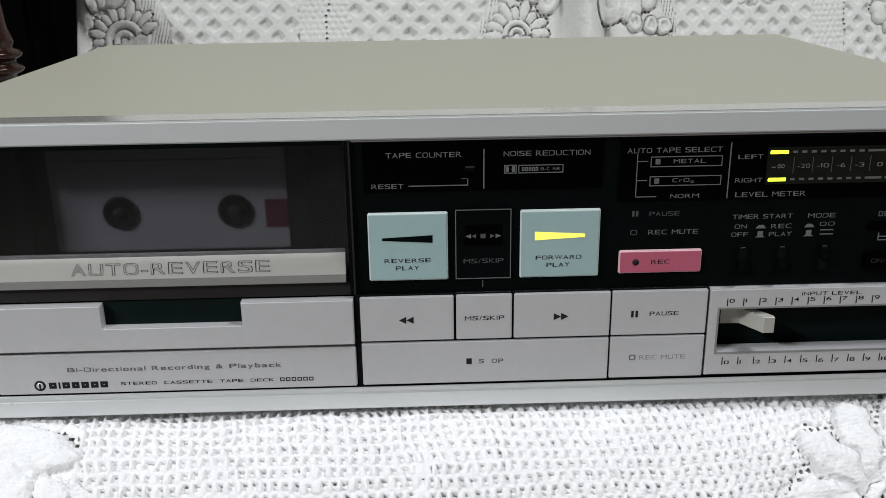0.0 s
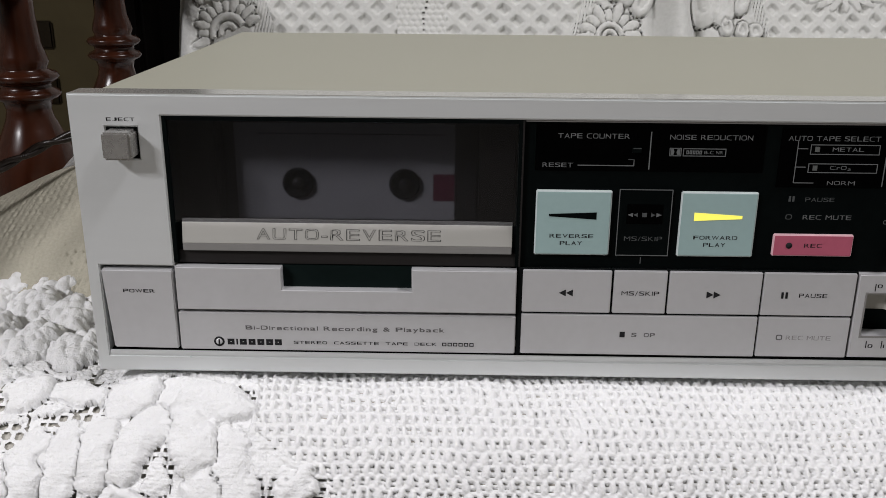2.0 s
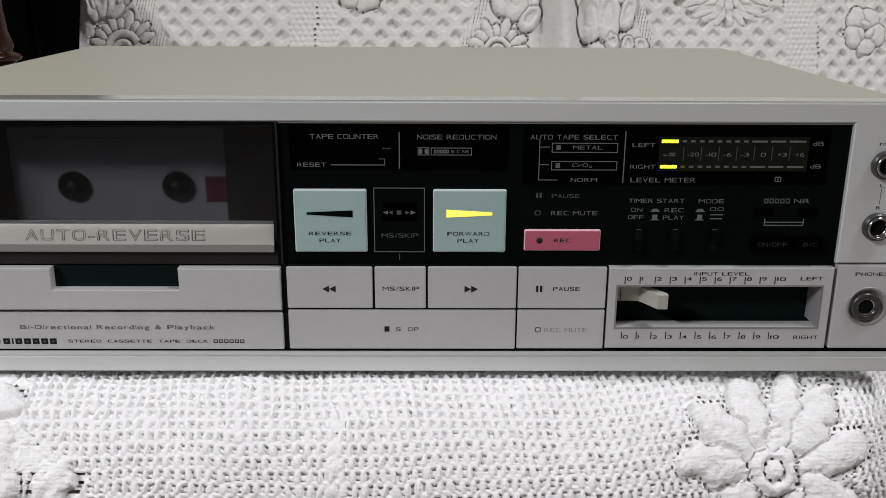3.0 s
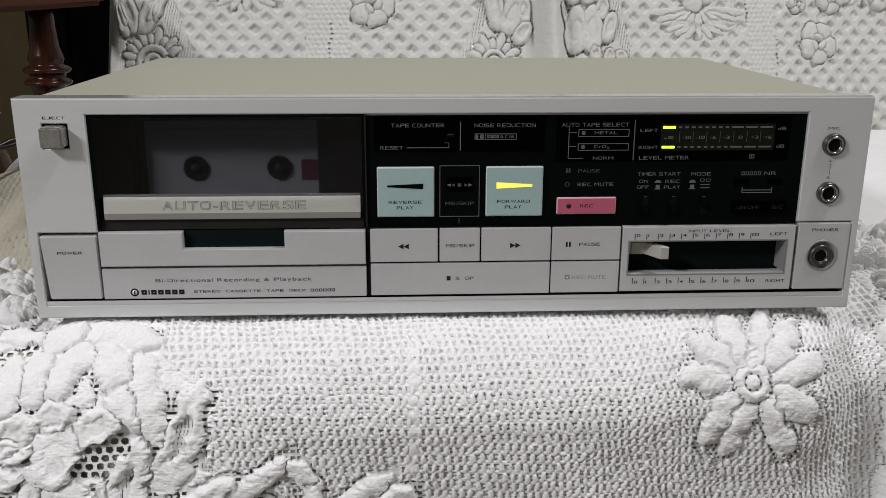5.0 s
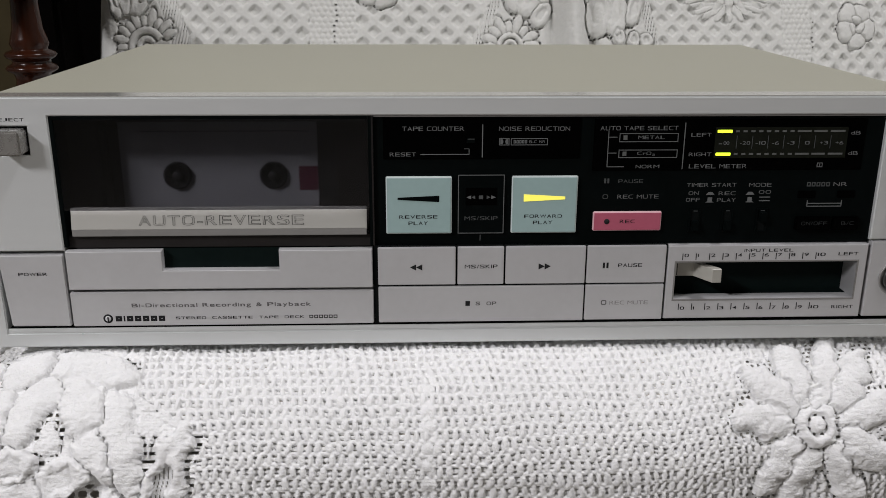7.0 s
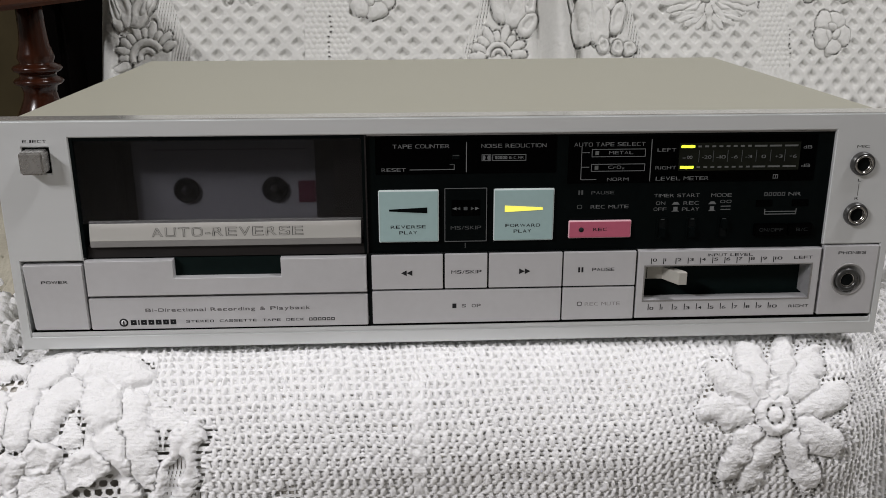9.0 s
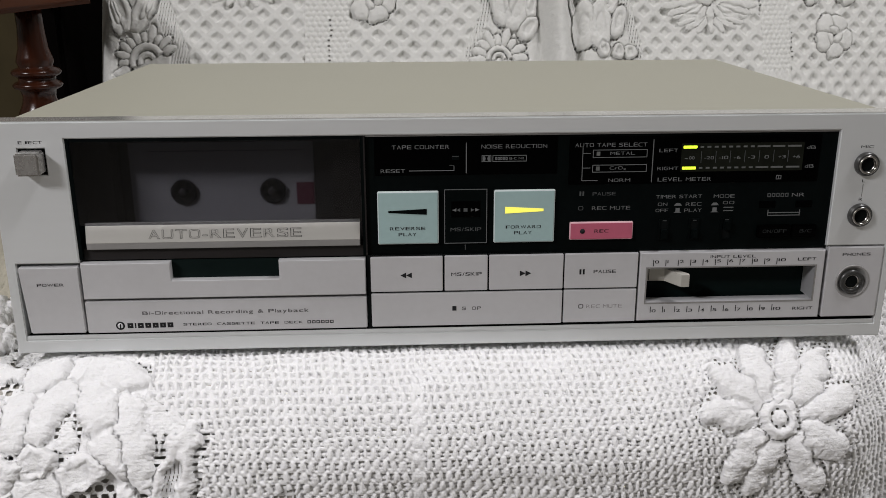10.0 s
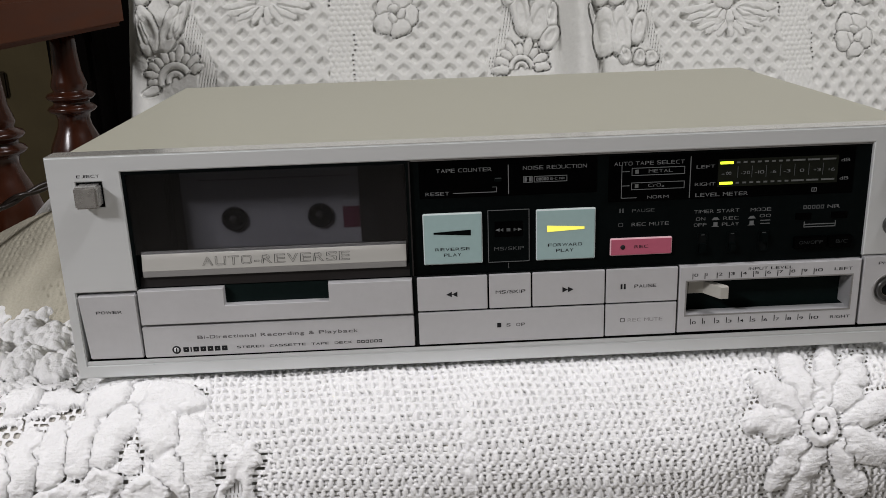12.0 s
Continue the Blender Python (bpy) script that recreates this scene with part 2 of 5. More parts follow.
def squared(u, v):
    """Rounds pressed towards squares, as in broad technical lettering."""
    size = (np.abs(u) ** 4 + np.abs(v) ** 4 + 1e-9) ** 0.25
    grow = np.hypot(u, v) / size
    return np.clip(u * grow, -1, 1), np.clip(v * grow, -1, 1)


def glyph(letter, outline, swell):
    """One letter as (x from -1 to 1, y and z of the font) and its faces, its bowls squared."""
    swell = -0.002 if letter in "MWN" else swell
    key = (letter, outline, swell)
    if key not in GLYPHS:
        curve = bpy.data.curves.new("glyph", "FONT")
        curve.body, curve.resolution_u = letter, 4
        if outline:
            curve.fill_mode, curve.bevel_depth, curve.bevel_resolution = "NONE", outline, 0
        else:
            curve.offset = swell
        ob = bpy.data.objects.new("glyph", curve)
        scene.collection.objects.link(ob)
        me = bpy.data.meshes.new_from_object(ob.evaluated_get(bpy.context.evaluated_depsgraph_get()))
        co, faces = np.array([v.co for v in me.vertices]).reshape(-1, 3), [tuple(p.vertices) for p in me.polygons]
        bpy.data.objects.remove(ob)
        bpy.data.curves.remove(curve)
        bpy.data.meshes.remove(me)
        if len(co):
            low, high = co.min(0), co.max(0)
            u = (co[:, 0] - low[0]) / max(high[0] - low[0], 1e-6) * 2 - 1
            v = (co[:, 1] - low[1]) / max(high[1] - low[1], 1e-6) * 2 - 1
            if letter in BOWLS:
                a, b = BOWLS[letter]
                spans = [(-1, 0), (0, 1)] if a == b else [(a, b)]
                for a, b in spans:
                    on = (v >= a) & (v <= b)
                    p, q = squared(u[on], (v[on] - a) / (b - a) * 2 - 1)
                    u[on], v[on] = p, a + (q + 1) / 2 * (b - a)
            elif letter == "U":
                on = v < 0
                u[on], v[on] = squared(u[on], v[on])
            base, top = (0.0, CAP) if letter.isupper() else (low[1], high[1])
            co = np.stack([u, base + (v + 1) / 2 * (top - base), co[:, 2]], -1)
        GLYPHS[key] = (co, faces)
    return GLYPHS[key]


def lettering(body, x0, x1, z0, z1, y, mat, parent, outline=0.0, name="lettering", squat=0.82):
    """Printed words in broad letters that fill the given rectangle of the front plane, in millimetres."""
    middle, half = (z0 + z1) / 2, (z1 - z0) / 2 * squat
    z0, z1 = middle - half, middle + half
    swell = {"dark_print": 0.006, "worn_grey_print": 0.022}.get(mat.name, -0.002)
    places, faces, pen = [], [], 0.0
    for letter in body:
        width = WIDE.get(letter, 1.2 if letter.isupper() or letter == "&" else 0.9 if letter.islower() else 1.0)
        co, these = glyph(letter, outline, swell)
        if len(co):
            start = sum(len(p) for p in places)
            places.append(np.stack([pen + (co[:, 0] + 1) / 2 * width, co[:, 1], co[:, 2]], -1))
            faces += [tuple(start + n for n in f) for f in these]
        pen += width + 0.24
    co = np.concatenate(places)
    low, high = co.min(0), co.max(0)
    out = np.empty_like(co)
    out[:, 0] = (x0 + (co[:, 0] - low[0]) / (high[0] - low[0]) * (x1 - x0)) * MM
    out[:, 2] = (z0 + (co[:, 1] - low[1]) / (high[1] - low[1]) * (z1 - z0)) * MM
    out[:, 1] = y * MM - (co[:, 2] - low[2]) * (0.002 if outline else 0)
    me = bpy.data.meshes.new(name)
    me.from_pydata(out.tolist(), [], faces)
    me.materials.append(mat)
    made = new(name, me)
    made.parent = parent
    return made


def word_boxes(x0, x1, z0, z1, count, w, y, mat, parent, name, narrow=()):
    """A row of plain outlined boxes that stands for a name."""
    step = (x1 - x0) / (count - 0.6 * len(narrow))
    x = x0
    for n in range(count):
        wide = step * (0.4 if n in narrow else 1.0)
        if n in narrow:
            bar(x, x + wide - 0.22 * step, z0, z1, y, mat, parent, name)
        else:
            outline_box(x, x + wide - 0.22 * step, z0, z1, w, y, mat, parent, name)
        x += wide


def bar(x0, x1, z0, z1, y, mat, parent, name="printed_bar", thick=0.08):
    return block(name, x0, x1, y - thick, y, z0, z1, mat, parent, bevel=0.0)


def outline_box(x0, x1, z0, z1, w, y, mat, parent, name="printed_outline"):
    return holed_plate(name, x0, x1, z0, z1, [(x0 + w, x1 - w, z0 + w, z1 - w)], y - 0.08, y, mat, parent)


def tube(name, points, radius, mat, parent=None, label="", steps=12, sections=8):
    """A round cord along a smooth line through points."""
    pts = [Vector(p) for p in points]
    line = []
    for n in range(len(pts) - 1):
        a, b, c, d = pts[max(n - 1, 0)], pts[n], pts[n + 1], pts[min(n + 2, len(pts) - 1)]
        for k in range(sections):
            t = k / sections
            line.append(0.5 * (2 * b + (c - a) * t + (2 * a - 5 * b + 4 * c - d) * t * t + (3 * b - a - 3 * c + d) * t ** 3))
    line.append(pts[-1])
    bm, loops = bmesh.new(), []
    for n, p in enumerate(line):
        ahead = (line[min(n + 1, len(line) - 1)] - line[max(n - 1, 0)]).normalized()
        side = ahead.cross(Vector((0, 0, 1))).normalized()
        up = side.cross(ahead)
        r = radius if not callable(radius) else radius(n / (len(line) - 1))
        loops.append([bm.verts.new(p + r * (math.cos(2 * math.pi * k / steps) * side + math.sin(2 * math.pi * k / steps) * up)) for k in range(steps)])
    for a, b in zip(loops, loops[1:]):
        for k in range(steps):
            bm.faces.new([a[k], a[(k + 1) % steps], b[(k + 1) % steps], b[k]])
    bm.faces.new(loops[0])
    bm.faces.new(loops[-1])
    return part(name, bm, mat, parent, label, True)


# ---- room ----
def slab(name, x0, x1, y0, y1, z0, z1, mat, label):
    return tagged(part(name, add_box(bmesh.new(), x0, x1, y0, y1, z0, z1), mat), label, name.split("_")[0], kind="structure")


# Unseen pale walls and floor close the room; their tones set bounce light.
slab("floor", -2.1, 2.1, -2.6, 1.3, -0.55, -0.45, FLOORTILE, "plain grey floor of the room")
slab("ceiling", -2.1, 2.1, -2.6, 1.3, 2.3, 2.4, CEILING, "plain white painted ceiling")
slab("wall_north", -2.1, 2.1, 1.2, 1.3, -0.45, 2.3, WALLBROWN, "dim brown painted wall behind the settee")
slab("wall_south", -2.1, 2.1, -2.6, -2.5, -0.45, 2.3, WALLBOUNCE, "unseen cream wall toned for bounce light")
slab("wall_west", -2.1, -2.0, -2.5, 1.2, -0.45, 2.3, WALLBOUNCE, "unseen cream wall toned for bounce light")
slab("wall_east", 2.0, 2.1, -2.5, 1.2, -0.45, 2.3, WALLBOUNCE, "unseen cream wall toned for bounce light")

# Dark patches of unknown kind, placed on the wall to fit the camera's view.
for z in (0.108, 0.017, -0.075):
    vent = part("dark_wall_patch", add_box(bmesh.new(), -0.780, -0.742, 1.194, 1.2005, z - 0.023, z + 0.023, 0.003, 2), WALLPATCH)
    tagged(vent, "small dark square patch of unknown kind on the brown wall", "vent", "vents in the wall")

# ---- settee ----
settee = empty("settee", "dark mahogany settee with turned spindles and taupe cushions", "settee")
SPINDLE = [(0.011, 0.156), (0.0115, 0.128), (0.013, 0.110), (0.0155, 0.102), (0.0165, 0.0975), (0.0150, 0.0940), (0.0150, 0.0925), (0.0205, 0.0905), (0.0222, 0.0880), (0.0205, 0.0855),
           (0.0165, 0.0835), (0.0162, 0.0805), (0.0205, 0.0785), (0.0222, 0.0762), (0.0205, 0.0738), (0.0158, 0.0715), (0.0145, 0.066), (0.0155, 0.060), (0.0185, 0.053),
           (0.0235, 0.042), (0.0270, 0.030), (0.0285, 0.018), (0.0280, 0.004), (0.0250, -0.014), (0.0200, -0.030), (0.0160, -0.045), (0.0160, -0.06)]
for x, y, z in ((-0.342, 0.125, -0.013), (-0.361, 0.285, -0.011), (-0.362, 0.455, -0.004)):
    lathe("spindle", SPINDLE, WOOD, settee, (x, y, z), label="turned mahogany spindle with two rings")
part("armrest_rail", add_box(bmesh.new(), -0.400, -0.338, 0.06, 0.575, 0.1405, 0.178, 0.005, 3), RAILWOOD, settee, "brown wooden armrest rail")
part("lower_rail", add_box(bmesh.new(), -0.395, -0.335, 0.06, 0.60, -0.10, -0.05, 0.004), WOOD, settee)
part("front_post", add_box(bmesh.new(), -0.395, -0.335, 0.04, 0.085, -0.45, 0.1402, 0.006, 3), WOOD, settee)
# Panel and post coloured black for the unlit gap between arm and backrest.
part("back_panel", add_box(bmesh.new(), -0.490, 1.05, 0.875, 0.905, -0.45, 0.62, 0.004), UNLITWOOD, settee)
part("back_post", add_box(bmesh.new(), -0.4265, -0.378, 0.577, 0.640, -0.45, 0.60, 0.006, 3), UNLITWOOD, settee)
part("seat_frame", add_box(bmesh.new(), -0.33, 1.0, 0.0, 0.70, -0.36, -0.25, 0.006, 3), WOOD, settee)
for x, y in ((-0.30, 0.04), (0.95, 0.04), (-0.30, 0.64), (0.95, 0.64)):
    part("leg", add_box(bmesh.new(), x - 0.025, x + 0.025, y - 0.025, y + 0.025, -0.45, -0.36, 0.004), WOOD, settee)

# ---- covers: relief worked out from stitches, nets and padded petals ----
def lattice_random(i, j, seed):
    h = (i.astype(np.int64) * 374761393 + j.astype(np.int64) * 668265263 + seed * 974711) & 0x7FFFFFFF
    h = ((h ^ (h >> 13)) * 1274126177) & 0x7FFFFFFF
    return ((h ^ (h >> 16)) & 0xFFFF) / 65535.0


def soft_noise(x, y, size, seed):
    """Smooth noise from 0 to 1 with blobs of the given size."""
    a, b = x / size, y / size
    i, j = np.floor(a), np.floor(b)
    u, v = a - i, b - j
    u, v = u * u * (3 - 2 * u), v * v * (3 - 2 * v)
    low = lattice_random(i, j, seed) * (1 - u) + lattice_random(i + 1, j, seed) * u
    high = lattice_random(i, j + 1, seed) * (1 - u) + lattice_random(i + 1, j + 1, seed) * u
    return low * (1 - v) + high * v


def smoothstep(a, b, x):
    t = np.clip((x - a) / (b - a), 0, 1)
    return t * t * (3 - 2 * t)


def hex_distance(x, y, pitch):
    """Distance to the nearest point of a hexagonal lattice."""
    row = pitch * 0.866
    best = None
    j0 = np.floor(y / row)
    for dj in (0, 1):
        j = j0 + dj
        shift = np.where(j % 2 == 0, 0.0, 0.5) * pitch
        i = np.round((x - shift) / pitch)
        d = np.hypot(x - shift - i * pitch, y - j * row)
        best = d if best is None else np.minimum(best, d)
    return best


class Relief:
    """Padded petals over a rectilinear grid: their height, and the distance outside their outlines."""

    def __init__(self, xs, vs, ragged=1.0):
        self.xs, self.vs, self.ragged = xs, vs, ragged
        self.height = np.zeros((len(vs), len(xs)))
        self.second = np.zeros((len(vs), len(xs)))
        self.gap = np.full((len(vs), len(xs)), 1.0)
        self.owner = np.zeros((len(vs), len(xs)), np.int32)
        self.slot = np.zeros((len(vs), len(xs)), bool)
        self.names = ['']

    def petal(self, x0, v0, x1, v1, width, high, slit=0.0, flat=2.0, ridges=0.0, name="petal", outlined=True, layered=False, open_slit=0.0):
        pad = width * 0.8 + 0.004
        a, b = np.searchsorted(self.xs, (min(x0, x1) - pad, max(x0, x1) + pad))
        c, d = np.searchsorted(self.vs, (min(v0, v1) - pad, max(v0, v1) + pad))
        if a >= b or c >= d:
            return
        x, v = np.meshgrid(self.xs[a:b], self.vs[c:d])
        wob = 0.0021 if self.ragged else 0.0008
        x2 = x + wob * (soft_noise(x, v, 0.006, 3) - 0.5) * 2
        v2 = v + wob * (soft_noise(x, v, 0.006, 5) - 0.5) * 2
        x2, v2 = x2 + 0.0017 * self.ragged * (soft_noise(x, v, 0.0024, 6) - 0.5), v2 + 0.0017 * self.ragged * (soft_noise(x, v, 0.0024, 7) - 0.5)
        rowed = np.floor(v / 0.0012)  # woven row by row: the edges are stepped
        x2 = x2 + 0.0011 * self.ragged * (lattice_random(np.floor(x / 0.006 + rowed * 0.37), rowed, 9) - 0.5)
        length = math.hypot(x1 - x0, v1 - v0)
        ux, uv = (x1 - x0) / length, (v1 - v0) / length
        t = ((x2 - x0) * ux + (v2 - v0) * uv) / length * 2 - 1
        n = (-(x2 - x0) * uv + (v2 - v0) * ux) / (width / 2)
        n = n / (1.0 - 0.25 * t * (t < 0))
        r = np.sqrt((np.abs(t) / 1.08) ** 2.4 + np.abs(n) ** 2.0)
        h = high * np.clip(1 - r ** flat, 0, 1) ** 0.5
        if slit:  # a padded border round a sunken middle
            edge = high * np.sqrt(np.clip(1 - ((r - 0.70) / 0.34) ** 2, 0, 1))
            h = np.where(r < 1, np.maximum(np.where(r < 1.04, edge, 0), high * slit), 0)
        if open_slit:
            self.slot[c:d, a:b] |= (r < open_slit) & (h >= self.height[c:d, a:b])
        if layered:
            h = h * np.clip(0.70 + 0.30 * t, 0.3, 1.0)
        if ridges:
            h *= 1 - 0.03 * (0.5 + 0.5 * np.sin((t * length / 2) / ridges * 6.283 + 5 * soft_noise(x, v, 0.008, 8))) * (h > 0)
        block_h, block_g = self.height[c:d, a:b], self.gap[c:d, a:b]
        self.names.append(name)
        self.owner[c:d, a:b][(h > block_h) & (r < 1)] = len(self.names) - 1
        block_s = self.second[c:d, a:b]
        np.maximum(block_s, np.minimum(block_h, h), out=block_s)
        np.maximum(block_h, h, out=block_h)
        np.minimum(block_g, (r - 1) * width / 2 if outlined else np.where(r < 1, -0.001, 1.0), out=block_g)


    def arc(self, x0, v0, radius, width, start, end, high, name):
        """A padded cord bent to an arc, between angles in degrees."""
        a, b = np.searchsorted(self.xs, (x0 - radius - width, x0 + radius + width))
        c, d = np.searchsorted(self.vs, (v0 - radius - width, v0 + radius + width))
        x, v = np.meshgrid(self.xs[a:b], self.vs[c:d])
        turn = np.degrees(np.arctan2(v - v0, x - x0)) % 360
        turn = np.where(turn > 300, turn - 360, turn)
        r = np.abs(np.hypot(x - x0, v - v0) - radius) / (width / 2)
        r = np.where((turn > start) & (turn < end), r, 9.0)
        h = high * np.sqrt(np.clip(1 - r ** 2, 0, 1))
        self.names.append(name)
        self.owner[c:d, a:b][(h > self.height[c:d, a:b]) & (r < 1)] = len(self.names) - 1
        np.maximum(self.height[c:d, a:b], h, out=self.height[c:d, a:b])
        np.minimum(self.gap[c:d, a:b], (r - 1) * width / 2, out=self.gap[c:d, a:b])

    def creased(self, depth, width):
        """The height, cut by a groove where two petals meet."""
        close = np.exp(-((self.height - self.second) / width) ** 2) * (self.second > 0)
        return self.height - depth * close


def worley(x, y, size, seed):
    """Distances to the nearest and the second nearest of scattered points, in units of size."""
    a, b = x / size, y / size
    i, j = np.floor(a), np.floor(b)
    first, second = np.full(x.shape, 9.0), np.full(x.shape, 9.0)
    for di in (-1, 0, 1):
        for dj in (-1, 0, 1):
            px, py = i + di + lattice_random(i + di, j + dj, seed), j + dj + lattice_random(i + di, j + dj, seed + 1)
            d = np.hypot(a - px, b - py)
            second = np.minimum(second, np.maximum(first, d))
            first = np.minimum(first, d)
    return first, second


def sheet_mesh(name, points, keep, mat, parent=None, label="", thick=0.0):
    """One mesh from a grid of points (rows, columns, 3), with only the kept cells."""
    rows, cols = points.shape[:2]
    index = np.arange(rows * cols).reshape(rows, cols)
    quads = np.stack([index[:-1, :-1], index[:-1, 1:], index[1:, 1:], index[1:, :-1]], -1)[keep]
    used = np.zeros(rows * cols, bool)
    used[quads.ravel()] = True
    new_index = np.cumsum(used) - 1
    co, quads = points.reshape(-1, 3)[used], new_index[quads]
    me = bpy.data.meshes.new(name)
    me.vertices.add(len(co))
    me.vertices.foreach_set("co", co.astype(np.float32).ravel())
    me.loops.add(quads.size)
    me.loops.foreach_set("vertex_index", quads.astype(np.int32).ravel())
    me.polygons.add(len(quads))
    me.polygons.foreach_set("loop_start", np.arange(0, quads.size, 4, dtype=np.int32))
    me.update(calc_edges=True)
    me.shade_smooth()
    me.materials.append(mat)
    ob = new(name, me)
    ob.parent = parent
    return tagged(ob, label)


def sheet_parts(points, keep, relief, mat, parent, ground, label):
    """The ground of a cover as one part, and each raised petal as a part of its own."""
    owner = np.where((relief.gap[:-1, :-1] < 0) & ~relief.slot[:-1, :-1], relief.owner[:-1, :-1], 0)
    sheet_mesh(ground, points, keep & (owner == 0), mat, parent, label)
    for n in range(1, len(relief.names)):
        rows, cols = np.nonzero((owner == n) & keep)
        if len(rows) < 12:
            continue
        a, b, c, d = rows.min(), rows.max() + 1, cols.min(), cols.max() + 1
        sheet_mesh(relief.names[n], points[a:b + 1, c:d + 1], ((owner == n) & keep)[a:b, c:d], mat, parent)


def centre(field):
    return (field[:-1, :-1] + field[:-1, 1:] + field[1:, 1:] + field[1:, :-1]) / 4


# Seat: a level top that rolls over a rounded front edge and hangs down.
EDGE_A, EDGE_B, EDGE_Y, EDGE_Z = 0.060, 0.042, 0.010, -0.045
arc = np.linspace(0, math.pi / 2, 500)
arc_y, arc_z = EDGE_Y - EDGE_A * np.sin(arc), EDGE_Z + EDGE_B * np.cos(arc)
arc_s = np.r_[0, np.cumsum(np.hypot(np.diff(arc_y), np.diff(arc_z)))]
ROLL = arc_s[-1]


def seat_surface(x, s):
    """Place and outward normal of the seat's covering at x, and at s along its profile from the rear to the hem."""
    y = np.where(s < 0, EDGE_Y - s, np.where(s < ROLL, np.interp(s, arc_s, arc_y), EDGE_Y - EDGE_A))
    z = np.where(s < 0, EDGE_Z + EDGE_B, np.where(s < ROLL, np.interp(s, arc_s, arc_z), EDGE_Z - (s - ROLL)))
    a = np.interp(s, arc_s, arc)
    a = np.where(s < 0, 0, np.where(s > ROLL, math.pi / 2, a))
    ny, nz = -np.sin(a) * EDGE_B, np.cos(a) * EDGE_A
    size = np.hypot(ny, nz)
    back = 0.019 * smoothstep(0.04, 0.17, x) + 0.033 * np.exp(-((x - 0.236) / 0.030) ** 2)
    y = y + back * smoothstep(-0.06, 0.01, s)
    z = z - 0.004 * smoothstep(-0.18, -0.215, x) * smoothstep(-0.05, 0.0, s) - 0.0014 * smoothstep(0.016, 0.004, s) * smoothstep(-0.05, -0.01, s) * (np.abs(x) < 0.215)
    light_tilt = 0.25 * smoothstep(-0.05, -0.15, x) * np.maximum(s - 0.075, 0)  # bent forward along the camera's rays so this end catches more light
    y, z = y - light_tilt, z + 0.5 * light_tilt
    return y, z, ny / size, nz / size


def sunken(x, s):
    """The sag beside the flower, deepened and opened to look shaded, from 0 to 1."""
    return np.exp(-((x - 0.216) / 0.018) ** 2 - ((s - 0.066) / 0.030) ** 2) + 0.9 * np.exp(-((x - 0.204) / 0.022) ** 2 - ((s - 0.122) / 0.026) ** 2)


def heaped(x, s):
    """Height of the loose folds beside the deck's corner."""
    return 0.022 * np.exp(-((x - 0.268) / 0.027) ** 2 - ((s + 0.062) / 0.040) ** 2) * (0.55 + 0.9 * soft_noise(x, s, 0.024, 47)) + 0.010 * np.exp(-((x - 0.29) / 0.03) ** 2) * smoothstep(-0.05, 0.02, s)


def weave(x, s, pitch):
    """Basket stitches: their height in units of one, and how near a point is to a hole between them."""
    wx = x + 0.0030 * (soft_noise(x, s, 0.022, 11) - 0.5) + 0.0017 * (soft_noise(x, s, 0.006, 12) - 0.5)
    ws = s + 0.0030 * (soft_noise(x, s, 0.022, 13) - 0.5) + 0.0017 * (soft_noise(x, s, 0.006, 14) - 0.5)
    b = ws / (1.72 * pitch)
    j = np.floor(b)
    a = wx / (1.4 * pitch) - 0.20 * j
    i = np.floor(a)
    fa, fb = a - i - 0.5, b - j - 0.5
    size = 0.78 + 0.40 * lattice_random(i, j, 21)
    lean = 0.30 * (lattice_random(i, j, 24) - 0.5)
    upright = (np.abs(fa - lean * fb) / (0.315 * size)) ** 2.8 + (np.abs(fb) / 0.56) ** 3.0
    tall = np.clip(1 - upright, 0, 1) ** 0.5 * (0.80 + 0.50 * lattice_random(i, j, 25))
    side, lane = 0.5 - np.abs(fa), np.floor(a + 0.5)
    chance = lattice_random(lane, np.floor(b + 0.5), 22)
    laid = (side / 0.42) ** 2.6 + ((0.5 - np.abs(fb)) / (0.21 + 0.07 * chance)) ** 2.6
    across = np.clip(1 - laid, 0, 1) ** 0.5 * (0.55 + 0.40 * chance)
    fill = (side / 0.34) ** 3 + (np.abs(fb - 0.03) / (0.17 + 0.05 * lattice_random(lane, j, 26))) ** 2.6  # a flat stitch fills most of each opening
    under = np.clip(1 - fill, 0, 1) ** 0.5 * (0.30 + 0.45 * lattice_random(lane, j, 27))
    low = np.where(across > 0, across, np.where(under > 0, under - 0.35, -0.9))
    hole = np.minimum(0.30 - np.abs(fb), 0.28 - side) + 0.16 * (lattice_random(lane, j, 23) - 0.4) - 0.05 * (fb > 0)
    return np.where(upright < 1, np.maximum(tall, low), low), np.where((upright >= 1) & (across <= 0) & (under <= 0), hole, -1.0)


xs = np.concatenate([np.arange(-0.34, 0.3001, 0.00043), np.arange(0.301, 0.50, 0.0012), np.arange(0.50, 1.0, 0.004)])
vs = np.concatenate([np.arange(-0.60, -0.20, 0.006), np.arange(-0.20, -0.11, 0.0020), np.arange(-0.11, -0.035, 0.0010), np.arange(-0.035, -0.012, 0.0005), np.arange(-0.012, 0.180, 0.00042)])
gx, gs = np.meshgrid(xs, vs)
seat_relief = Relief(xs, vs)
